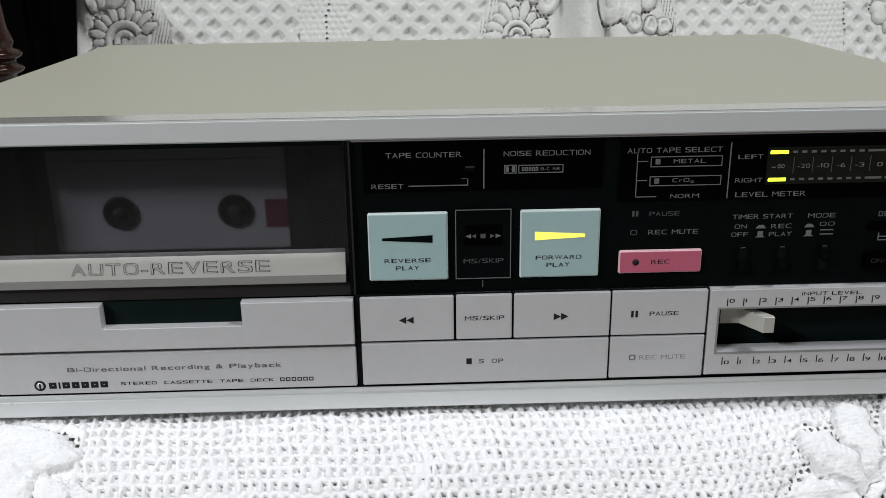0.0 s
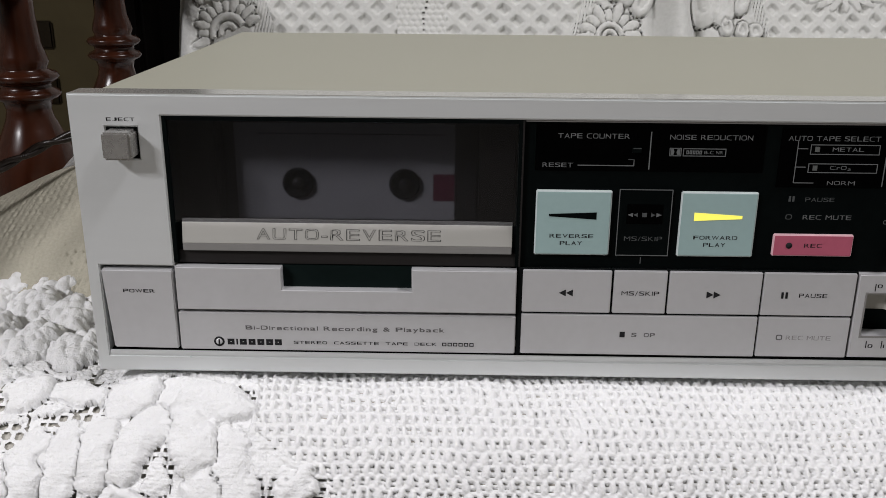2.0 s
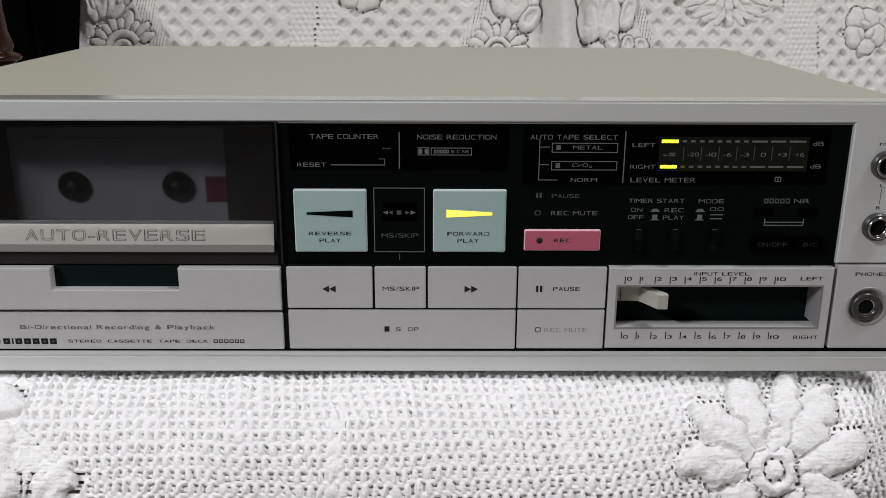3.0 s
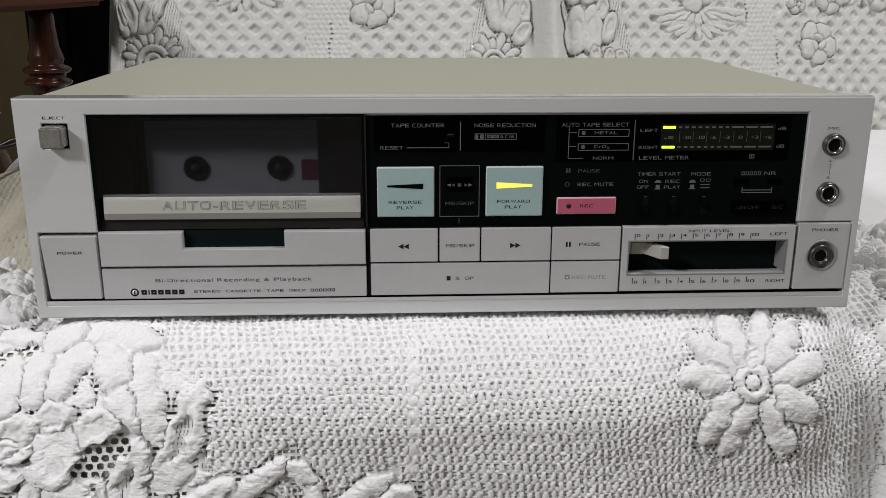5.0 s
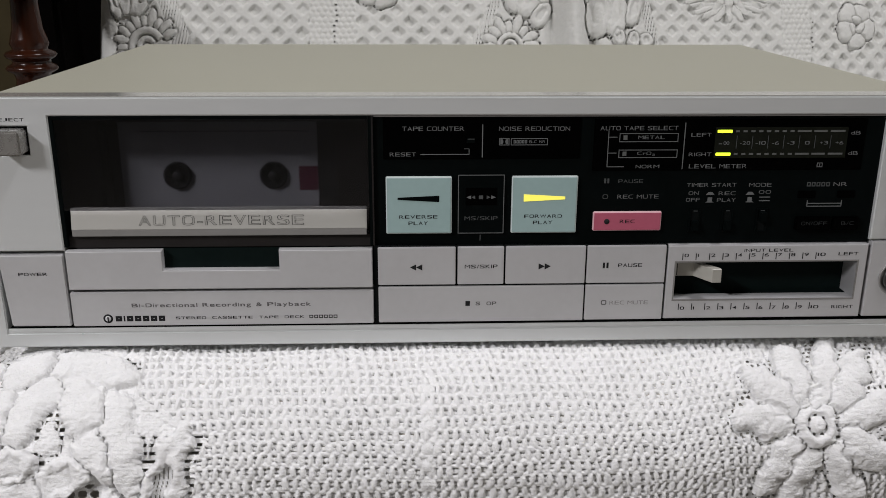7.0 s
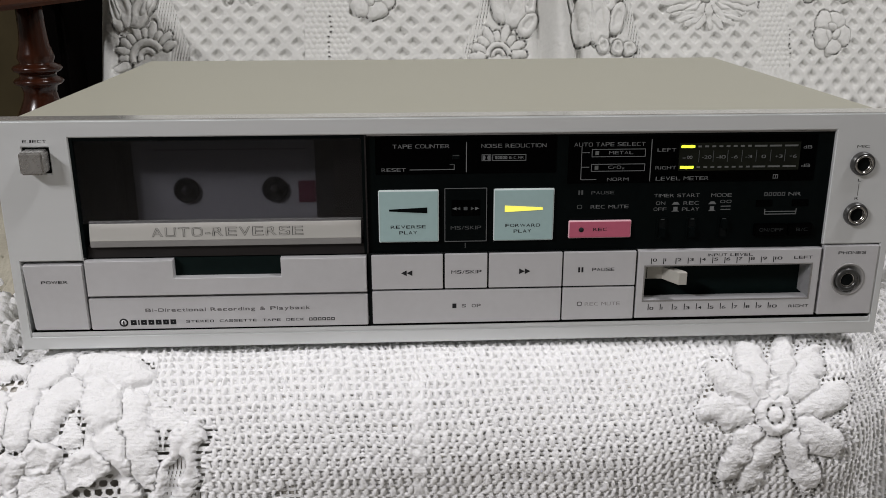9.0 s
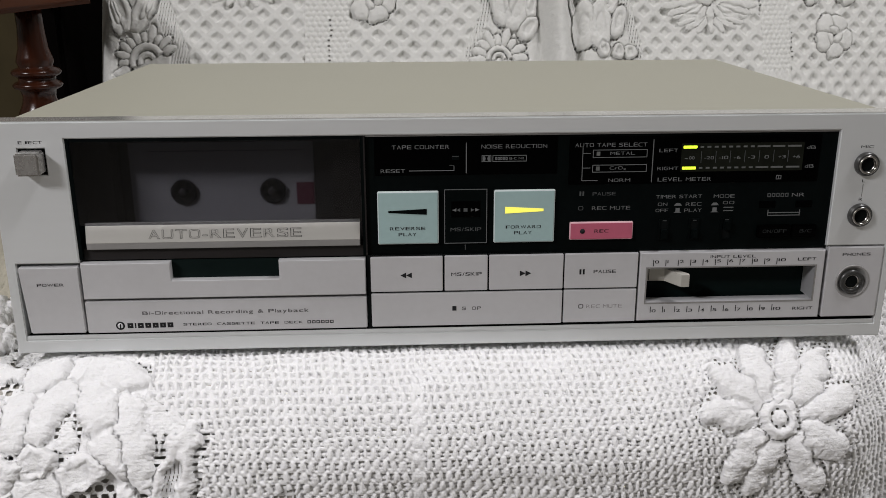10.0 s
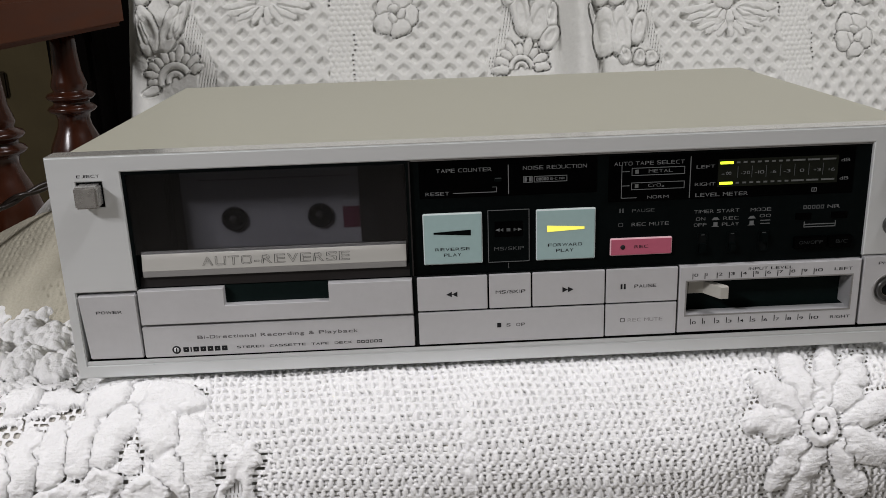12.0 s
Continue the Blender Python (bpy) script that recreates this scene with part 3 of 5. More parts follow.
# base and tip along the seat and its profile, and width, in millimetres
FLOWER = [(144, 57, 121, 37, 16), (148, 55, 144, 26, 14), (154, 55, 167, 20, 13), (160, 58, 181, 31, 13), (163, 62, 191, 55, 13), (163, 69, 186, 83, 15),
          (158, 74, 172, 104, 14), (148, 75, 135, 101, 14), (142, 70, 124, 93, 13), (140, 64, 114, 56, 15)]
LEAVES = [(-140, 106, -121, 53, 15), (-160, 130, -151, 78, 16), (-147, 127, -109, 103, 14)]
BLOSSOM = [(-152, 37, -141, 80, 14), (-169, 16, -162, 58, 19), (-181, 28, -190, 60, 17), (-201, 31, -200, 60, 15), (-215, 33, -212, 67, 15), (-227, 35, -226, 70, 14), (-236, 48, -240, 74, 14),
           (-165, 52, -150, 72, 13), (-204, 22, -182, 20, 19), (-183, 18, -146, 29, 20), (-246, 15, -228, 15, 22), (-227, 10, -206, 22, 15), (-252, 40, -252, 70, 14)]
ROSE = [(-228, 81, -196, 67, 18), (-198, 67, -180, 67, 13), (-178, 77, -159, 69, 15), (-187, 70, -190, 100, 25), (-222, 77, -199, 81, 13), (-231, 93, -204, 94, 14), (-199, 97, -201, 124, 10),
        (-234, 101, -229, 125, 20), (-180, 102, -190, 130, 25), (-241, 86, -242, 120, 16), (-206, 126, -222, 134, 12), (-256, 80, -255, 120, 16)]
SPRAY = [(-108, 112, -83, 91, 8), (-82, 91, -69, 105, 9), (-70, 102, -68, 126, 9), (-69, 131, -34, 100, 14), (-58, 130, -22, 108, 15), (-123, 134, -92, 120, 15), (-98, 136, -74, 130, 14),
         (-25, 135, -16, 126, 13), (-62, 142, -18, 138, 15), (-110, 150, -80, 150, 18), (-40, 153, 0, 154, 18)]
BORDER = [(240, 76, 266, 73, 18), (241, 96, 268, 91, 19), (241, 116, 270, 112, 20), (242, 141, 272, 142, 22), (243, 164, 272, 160, 20), (241, 58, 268, 42, 17),
          (250, 30, 280, 13, 17), (252, 18, 266, 0, 15)]
PATCHES = [(-175, 92, 6), (-168, 88, 8), (-159, 81, 6), (-174, 116, 8), (-212, 102, 4), (-209, 108, 5), (-216, 117, 5), (-121, 121, 5), (-128, 126, 4), (-110, 116, 3), (-248, 24, 7),
           (-218, 29, 4), (-209, 26, 4), (-138, 127, 4), (-237, 38, 6)]
LUMPS = [(-300, -52, -282, -66, 22), (-276, -50, -258, -66, 22), (-252, -36, -240, -58, 20), (-228, -50, -236, -66, 18), (-288, -20, -268, -40, 20), (-262, -12, -244, -30, 18),
         (-310, -30, -296, -10, 20), (-302, -82, -284, -94, 20), (-276, -78, -258, -92, 20), (-246, -78, -230, -90, 18), (-322, -60, -308, -78, 20), (-236, -6, -226, -24, 16)]
KNOTS = [(224, -12, 244, -22, 18), (232, -34, 252, -42, 20), (256, -16, 276, -26, 20), (226, -58, 246, -70, 20), (262, -48, 284, -58, 22), (286, -10, 304, -26, 20), (240, -84, 262, -92, 20)]
for motif, high, slit, ridges, wide, name in ((FLOWER, 0.0052, 0, 0.0045, 0.98, "flower_petal"), (LEAVES, 0.0042, 0.10, 0.004, 1.04, "leaf"), (BLOSSOM, 0.0048, 0, 0.004, 0.97, "blossom_petal"),
                                              (ROSE, 0.0046, 0.60, 0.004, 0.97, "rose_petal"), (SPRAY, 0.0042, 0, 0.004, 1.04, "spray_petal"), (BORDER, 0.0090, 0, 0.004, 1.15, "border_petal"),
                                              (LUMPS, 0.009, 0, 0.006, 1.5, "tuft"), (KNOTS, 0.0080, 0, 0.006, 1.6, "tuft")):
    for x0, s0, x1, s1, width in motif:
        seat_relief.petal(x0 * MM, s0 * MM, x1 * MM, s1 * MM, width * wide * MM, high, slit, 2.3, ridges, name, layered=True, open_slit=0.36 if name == "leaf" else 0.0)
seat_relief.petal(0.1428, 0.0645, 0.1592, 0.0645, 0.0180, 0.0042, name="flower_ring")  # the flower's heart

fuzz = 0.0006 * (soft_noise(gx, gs, 0.0020, 31) - 0.5) + 0.0011 * (soft_noise(gx, gs, 0.0009, 32) - 0.5) + 0.0005 * (soft_noise(gx, gs, 0.0045, 33) - 0.5)
stitch, hole_near = weave(gx, gs, 0.0029)
seam = np.sqrt(np.clip(1 - ((gx + 0.0195 + 0.002 * soft_noise(gx, gs, 0.02, 15)) / 0.0031) ** 2, 0, 1)) * (0.1 + 0.9 * np.abs(np.sin(gs / 0.0078 * math.pi + 2 * soft_noise(gx, gs, 0.02, 16)))) * smoothstep(0.025, 0.04, gs)  # a row of thicker stitches
stitch, hole_near = np.where(seam > 0.05, np.maximum(stitch, 1.1 * seam), stitch), np.where(seam > 0.55, -1.0, hole_near)
coarse = (gx > 0.30) | (gs < -0.20)
stitch, hole_near = np.where(coarse, 0.5, stitch), np.where(coarse, -1.0, hole_near)
net_edge = np.interp(gs, (-0.2, 0.0, 0.016, 0.038, 0.053, 0.073, 0.093, 0.103, 0.112, 0.124, 0.14, 0.16), (-0.215, -0.165, -0.144, -0.142, -0.121, -0.114, -0.117, -0.104, -0.070, -0.060, -0.015, 0.0))
lace = ((gx < net_edge) | ((gx > 0.241) & (gx < 0.30))) & (gs > -0.11)
net = np.zeros(gx.shape, bool)
for x, sx, r in PATCHES:
    net |= np.hypot(gx - x * MM, gs - sx * MM) * (0.8 + 0.4 * soft_noise(gx, gs, 0.008, 55)) < r * MM
net &= lace
first, second = worley(gx + 0.006 * soft_noise(gx, gs, 0.005, 92), gs + 0.006 * soft_noise(gx, gs, 0.005, 93), 0.017, 91)
tuft = 0.0018 * np.clip(1 - (first / 0.8) ** 2, 0, 1) + 0.0008 - np.where(gx < 0, 0.0012, 0.0005) * np.exp(-((second - first) / 0.10) ** 2)
ripple = 0.0022 * (soft_noise(gx, gs, 0.045, 41) - 0.5) + 0.0016 * (soft_noise(gx, gs, 0.020, 42) - 0.5)
seat_relief.slot |= net
inside = (seat_relief.gap < 0) & ~seat_relief.slot
raised = seat_relief.creased(0.0014, 0.0014)
raised = raised + 0.0015 * (soft_noise(gx, gs, 0.007, 34) - 0.5) * (seat_relief.height > 0.001)
fuzz = fuzz * smoothstep(-0.05, -0.01, gs) + 0.00022 * smoothstep(-0.03, -0.01, gs) * np.sin(gs / 0.0014 * 6.283 + 4 * soft_noise(gx, gs, 0.01, 35))
nub_first, _ = worley(gx, gs, 0.0023, 95)
clump_first, _ = worley(gx, gs, 0.0052, 97)
nubs = 0.00024 * (np.clip(1 - (nub_first / 0.75) ** 2, 0, 1) - 0.5) + 0.0022 * (np.clip(1 - (clump_first / 0.8) ** 2, 0, 1) - 0.5) * np.maximum(smoothstep(0.0, -0.015, gs), smoothstep(0.238, 0.246, gx))
on_petal = raised + 0.0009 + nubs * np.clip(seat_relief.height / 0.0015, 0, 1) + 0.22 * fuzz * np.clip(seat_relief.height / 0.002, 0, 1.3)
hexes = hex_distance(gx + 0.001 * (soft_noise(gx, gs, 0.01, 51) - 0.5), gs + 0.001 * (soft_noise(gx, gs, 0.01, 52) - 0.5), 0.0048)
small_hexes = hex_distance(gx, gs, 0.0030)
ladder = gs / 0.0034
threads = (gx + 0.002 * soft_noise(gx, gs, 0.009, 59)) / 0.0017
threads = np.abs(threads - np.floor(threads) - 0.5)
open_threads = seat_relief.slot | lace & (soft_noise(gx, gs, 0.013, 58) > 0.72) & (gx < 0) & (gs > 0.004) & ((gx < -0.138) | (gs > 0.06)) & (seat_relief.gap > 0.0022) & (seat_relief.gap < 0.0065)
lift = np.where(inside, on_petal, np.where(net, 0.0004 * np.clip(hexes / 0.0024, 0, 1), np.where(lace, 0.0005 + 0.55 * tuft + 0.6 * fuzz + 0.9 * nubs, 0.0016 * stitch + 0.22 * fuzz)))
by_leaf = (gx > -0.144) & (gx < -0.100) & (gs < 0.096)  # a ladder of bars runs down both sides of the first leaf
ring = np.where(by_leaf, (seat_relief.gap > 0.0002) & (seat_relief.gap < 0.0026) & (gs > 0.056), (seat_relief.gap > 0.0002) & (seat_relief.gap < 0.0024))
lift = np.where((ring | open_threads) & ~inside, np.minimum(lift, 0.0002), lift)
# More holes and depth in the sag stand in for its shade.
hollow = sunken(gx, gs)
rungs = np.abs(ladder - np.floor(ladder) - 0.5)
holes = (~inside) & ((net & (hexes < 0.00185)) | (ring & by_leaf & ~net & (rungs < 0.26) & (seat_relief.gap > 0.0004)) | (open_threads & ~net & (threads < 0.17)) | (ring & ~by_leaf & ~net & np.where(gx < 0.03, (rungs < 0.31) & (np.abs(gx / 0.0032 - np.floor(gx / 0.0032) - 0.5) < 0.40), small_hexes < 0.0009) & (soft_noise(gx, gs, 0.011, 56) > 0.40)) | (lace & ~net & (second - first < 0.07) & (gx < 0) & (soft_noise(gx, gs, 0.007, 57) > 0.72)) | (~lace & (hole_near > 0.020 - 0.06 * hollow + 0.060 * smoothstep(0.06, 0.02, gs))))
heart = np.hypot(gx - 0.1510, gs - 0.0645)
heart_turn = np.sin(7 * np.arctan2(gs - 0.0645, gx - 0.1510))
lift = lift - 0.0030 * np.exp(-((heart - 0.0041) / 0.0012) ** 2)
holes |= (np.abs(heart - 0.0041) < 0.0006) & (heart_turn > 0.1)
y, z, ny, nz = seat_surface(gx, gs)
lift = lift + ripple * smoothstep(-0.03, 0.02, gs) - 0.010 * hollow + heaped(gx, gs)
seat_points = np.stack([gx, y + ny * lift, z + nz * lift], -1)
SLITS = [(0.4646, 0.448, 0.007, 0.004), (0.3447, 0.2326, 0.016, 0.0028), (0.3306, 0.1768, 0.007, 0.0025), (0.352, 0.165, 0.008, 0.0025), (0.374, 0.190, 0.010, 0.0025)]
for x, y0, a, b in SLITS:
    holes |= ((gx - x) / a) ** 2 + ((EDGE_Y - gs - y0) / b) ** 2 < 1
seat_keep = ~(centre(holes.astype(float)) > 0.5)
under_deck = (np.abs(centre(gx)) < 0.19) & (centre(y) > 0.03) & (centre(y) < 0.24)
seat_cover = empty("seat_cover", "white chenille woven throw with raised flowers over the seat", "seat cover")
sheet_parts(seat_points, seat_keep & ~under_deck, seat_relief, CLOTH, seat_cover, "woven_ground", "white basket-weave ground with small holes")

# A beige cloth heaped between the seat cover and the arm.
ux, uy = np.meshgrid(np.arange(-0.345, -0.2139, 0.0007), np.arange(0.072, 0.30, 0.0009))
heap = 0.052 * np.exp(-np.clip((-0.262 - ux) / 0.085, 0, 9) ** 2 - ((uy - 0.165) / 0.062) ** 2) + 0.004 * (soft_noise(ux, uy, 0.03, 81) - 0.5)
heap = heap * smoothstep(0.074, 0.108, uy)
threads, pin = weave(ux, uy, 0.0026)
heap_keep = np.ones((ux.shape[0] - 1, ux.shape[1] - 1), bool)
heap_cloth = sheet_mesh("heaped_cloth", np.stack([ux, uy, -0.004 + heap + 0.0003 * threads - 0.0014 * (pin > 0.05)], -1), heap_keep, BEIGE)
tagged(heap_cloth, "beige woven cotton cloth heaped beside the deck", "cloth")
tube("rolled_edge", [(-0.290, 0.172, 0.0365), (-0.272, 0.170, 0.0500), (-0.252, 0.168, 0.0550), (-0.232, 0.172, 0.0550), (-0.2165, 0.178, 0.0520)], lambda t: 0.0025 + 0.0045 * math.sin(math.pi * min(1, 0.15 + t * 0.8)), CLOTH, heap_cloth, "white rolled edge")

# The cushion under the open work.
cx, cs = np.meshgrid(np.concatenate([np.arange(-0.335, 0.33, 0.005), np.arange(0.33, 1.0, 0.02)]), np.concatenate([np.arange(-0.60, -0.02, 0.01), np.arange(-0.02, 0.2, 0.004)]))
y, z, ny, nz = seat_surface(cx, cs)
low = -0.0009 - 0.006 * smoothstep(-0.09, -0.11, cx) * smoothstep(0.045, 0.065, cs) - 0.010 * sunken(cx, cs) + heaped(cx, cs) + 0.0022 * (soft_noise(cx, cs, 0.045, 41) - 0.5) * smoothstep(-0.03, 0.02, cs)
sheet_mesh("seat_cushion", np.stack([cx, y + ny * low, z + nz * low], -1), np.ones((cx.shape[0] - 1, cx.shape[1] - 1), bool), CUSHION, settee, "taupe upholstered seat cushion")
part("cushion_core", add_box(bmesh.new(), -0.335, 1.0, 0.06, 0.70, -0.249, -0.012, 0.01, 3), CUSHION, settee)

# ---- backrest cover ----
bx = np.concatenate([np.arange(-0.370, 0.600, 0.0008), np.arange(0.600, 0.8001, 0.003)])
bz = np.concatenate([np.arange(-0.010, 0.06, 0.002), np.arange(0.06, 0.2201, 0.0008), np.arange(0.226, 0.56, 0.006)])
hx, hz = np.meshgrid(bx, bz)
back_relief = Relief(bx, bz, 0.0)
LEAF_LEFT = [(-319, 112, -337, 158, 18), (-312, 110, -296, 157, 17), (-328, 108, -342, 149, 11), (-303, 122, -284, 161, 11), (-335, 160, -338, 190, 18), (-296, 161, -293, 190, 18)]
LEAF_MIDDLE = [(87, 115, 77, 161, 18), (92, 111, 111, 151, 21), (105, 101, 122, 123, 15), (114, 120, 118, 147, 12), (66, 147, 77, 162, 12), (95, 153, 100, 190, 19), (76, 164, 74, 195, 16)]
LEAF_RIGHT = [(173, 91, 176, 137, 24), (191, 90, 195, 139, 22), (203, 125, 208, 149, 13), (208, 101, 219, 132, 14), (185, 143, 199, 175, 18), (172, 143, 175, 175, 15), (199, 81, 194, 98, 11), (212, 79, 214, 93, 11),
              (229, 78, 225, 91, 13), (163, 124, 159, 143, 8)]
for motif, slit, high, name in ((LEAF_LEFT, 0.35, 0.0042, "leaf"), (LEAF_MIDDLE, 0.35, 0.0042, "leaf"), (LEAF_RIGHT, 0.35, 0.0042, "leaf")):
    for x0, z0, x1, z1, width in motif:
        back_relief.petal(x0 * MM, z0 * MM, x1 * MM, z1 * MM, width * 1.1 * MM, high, slit, name=name)


def fan(x, z, inner, outer, count, start, end):
    """Half a daisy: slender petals round padded arcs."""
    for n in range(count):
        a = radians(start + (end - start) * n / (count - 1))
        tip = outer * (1 + 0.12 * math.sin(2.7 * n))
        back_relief.petal(x + inner * math.cos(a), z + inner * math.sin(a), x + tip * math.cos(a), z + tip * math.sin(a), 0.98 * radians(abs(end - start)) / (count - 1) * (inner + outer) / 2, 0.0028, name="fan_petal")
    back_relief.arc(x, z, inner * 0.80, inner * 0.34, start, end, 0.0034, "fan_arc")
    back_relief.arc(x, z, inner * 0.40, inner * 0.26, start, end, 0.0026, "fan_arc")


fan(-0.298, 0.079, 0.0205, 0.0345, 11, 30, 200)
fan(0.080, 0.079, 0.015, 0.030, 9, 5, 180)


def rose(x, z, r):
    """A padded rose: broad outer petals laid over one another, and curled ones round the heart."""
    for n in range(5):
        a = n / 5 * 2 * math.pi + 0.5 + 9 * x
        back_relief.petal(x + 0.62 * r * math.cos(a - 0.75), z + 0.62 * r * math.sin(a - 0.75), x + 0.72 * r * math.cos(a + 0.55), z + 0.72 * r * math.sin(a + 0.55), (0.70 + 0.16 * (n % 2)) * r, 0.0030 + 0.0005 * n, name="rose_petal")
    for n in range(3):
        a = n / 3 * 2 * math.pi + 0.2 + 7 * x
        back_relief.petal(x + 0.30 * r * math.cos(a - 0.9), z + 0.30 * r * math.sin(a - 0.9), x + 0.42 * r * math.cos(a + 0.8), z + 0.42 * r * math.sin(a + 0.8), 0.34 * r, 0.0052 + 0.0006 * n, name="rose_petal")


def spray(x, z, size):
    """A low tuft of slender leaves."""
    for n in range(9):
        a = math.pi * (1.05 + 0.9 * n / 8)
        back_relief.petal(x + 0.25 * size * math.cos(a), z + 0.1 * size * math.sin(a), x + size * math.cos(a), z + 0.45 * size * math.sin(a), 0.16 * size, 0.0016, name="spray_leaf", outlined=False)


rose(-0.054, 0.141, 0.026)
rose(0.320, 0.163, 0.030)
rose(0.483, 0.097, 0.027)
rose(0.502, 0.150, 0.022)
rose(0.454, 0.143, 0.013)
rose(0.575, 0.152, 0.022)
spray(-0.195, 0.158, 0.048)
spray(0.324, 0.137, 0.058)
spray(0.324, 0.124, 0.046)
spray(0.545, 0.155, 0.034)

# Quilted pits in slanting rows, with loosely woven strips and beaded bands between the panels.
fa, fb = (hx + 0.257) / 0.0245 + (hz - 0.117) / 0.0222 + 0.5, (hx + 0.257) / 0.0245 - (hz - 0.117) / 0.0222 + 0.5
fa, fb = fa + 0.35 * (soft_noise(hx, hz, 0.07, 61) - 0.5), fb + 0.35 * (soft_noise(hx, hz, 0.07, 62) - 0.5)
diamond = (np.abs((fa - np.floor(fa) - 0.5) * 2) ** 4 + np.abs((fb - np.floor(fb) - 0.5) * 2) ** 4) ** 0.25
pit_deep = 0.75 + 0.5 * lattice_random(np.floor(fa), np.floor(fb), 63)
lattice = -0.0042 * pit_deep * (1 - smoothstep(0.34, 0.76, diamond))
left_strip = np.interp(hz, (0.088, 0.148), (-0.263, -0.286))
middle_strip = np.interp(hz, (0.092, 0.124, 0.16), (0.048, 0.066, 0.070))
fold_at = np.interp(hz, (0.082, 0.163), (0.148, 0.1435))
right_strip = np.interp(hz, (0.082, 0.137), (0.236, 0.223))
ground = ((hx > left_strip + 0.010) & (hx < middle_strip - 0.006)) | (hx > right_strip + 0.006)
bands = ((hx > -0.128) & (hx < -0.080)) | ((hx > 0.388) & (hx < 0.424))
ground &= ~bands
strips = (np.abs(hx - left_strip) < 0.0105) | (np.abs(hx - middle_strip) < 0.006) | (np.abs(hx - fold_at - 0.021) < 0.0045) | (np.abs(hx - right_strip) < 0.006)
warp = np.sin((hx - 0.2 * hz) / 0.0032 * 2 * math.pi)
hatch = (np.abs(hx - 0.359) < 0.015) & (np.abs(hz - 0.153) < 0.008)
bead = hex_distance(hx, hz, 0.0062)
band_lift = 0.0012 * np.clip(1 - (bead / 0.0030) ** 2, 0, 1)
plain = 0.0005 * (soft_noise(hx, hz, 0.002, 71) - 0.5)
low_noise = 0.012 * (soft_noise(hx, hz, 0.16, 72) - 0.5) + 0.004 * (soft_noise(hx, hz, 0.05, 73) - 0.5)
fold_wide = 0.011 + 0.035 * np.clip(0.16 - hz, 0, 1)
folded = 0.018 * np.exp(-((hx - fold_at) / fold_wide) ** 2) - 0.010 * np.exp(-((hx - fold_at + 0.021) / 0.007) ** 2) - 0.012 * np.exp(-((hx - fold_at - 0.020) / 0.007) ** 2)
petal_in = back_relief.gap < 0
fine = 0.0006 * (soft_noise(hx, hz, 0.0035, 74) - 0.5)
lift = np.where(petal_in, back_relief.creased(0.0020, 0.0008) + 0.0008, np.where(strips, -0.0010 + 0.0007 * warp, np.where(bands, band_lift, np.where(ground, lattice, 0.0)))) + plain + fine
edge_ring = (back_relief.gap > 0.0) & (back_relief.gap < 0.0016)
tight = hex_distance(hx, hz, 0.0042)
open_work = edge_ring & (tight < 0.0017) & (soft_noise(hx, hz, 0.012, 75) > 0.40)
open_work |= strips & ~petal_in & (warp < -0.5) & (soft_noise(hx, hz, 0.008, 77) > 0.35)
open_work |= hatch & ~petal_in & (np.sin((hx + 1.2 * hz) / 0.0044 * 2 * math.pi) < -0.3) & (np.sin((hz - 0.2 * hx) / 0.0050 * 2 * math.pi) < 0.5)
for at, low, high in ((-0.101, 0.075, 0.125), (-0.127, 0.150, 0.175), (0.386, 0.122, 0.150), (0.427, 0.070, 0.105)):  # chains of small eyelets
    eyelet = np.hypot(hx - at - 0.004 * (soft_noise(hx, hz, 0.011, 79) - 0.5), (hz / 0.0052 - np.floor(hz / 0.0052) - 0.5) * 0.0052)
    open_work |= (hz > low) & (hz < high) & (eyelet < 0.0014)
lift = np.where(edge_ring & ~petal_in, -0.0022, lift) + low_noise + folded
tilt = 0.35


def back_depth(x, z):
    """How far back the leaning, slightly bowed backrest stands; its end rolls away."""
    return 0.58 + 0.08 * x + tilt * (z - 0.1) + 0.28 * (np.minimum(x, 0.55) - 0.1) ** 2 + 0.065 * np.clip((-0.332 - x) / 0.036, 0, 1) ** 2.2


back_points = np.stack([hx, back_depth(hx, hz) - lift / math.hypot(1, tilt), hz + lift * tilt / math.hypot(1, tilt)], -1)
back_keep = ~(centre(open_work.astype(float)) > 0.5)
back_cover = empty("backrest_cover", "off-white quilted lace cover with roses over the backrest", "backrest cover")
sheet_parts(back_points, back_keep, back_relief, CLOTHBACK, back_cover, "quilted_ground", "off-white diamond-quilted lace ground")
qx, qz = np.meshgrid(np.arange(-0.362, 0.80, 0.01), np.arange(-0.01, 0.56, 0.01))
sheet_mesh("backrest_cushion", np.stack([qx, back_depth(qx, qz) + 0.018, qz], -1), np.ones((qx.shape[0] - 1, qx.shape[1] - 1), bool), CUSHION, settee, "taupe backrest cushion")
part("back_core", add_box(bmesh.new(), -0.325, 0.98, 0.77, 0.868, -0.01, 0.20, 0.01, 3), CUSHION, settee)

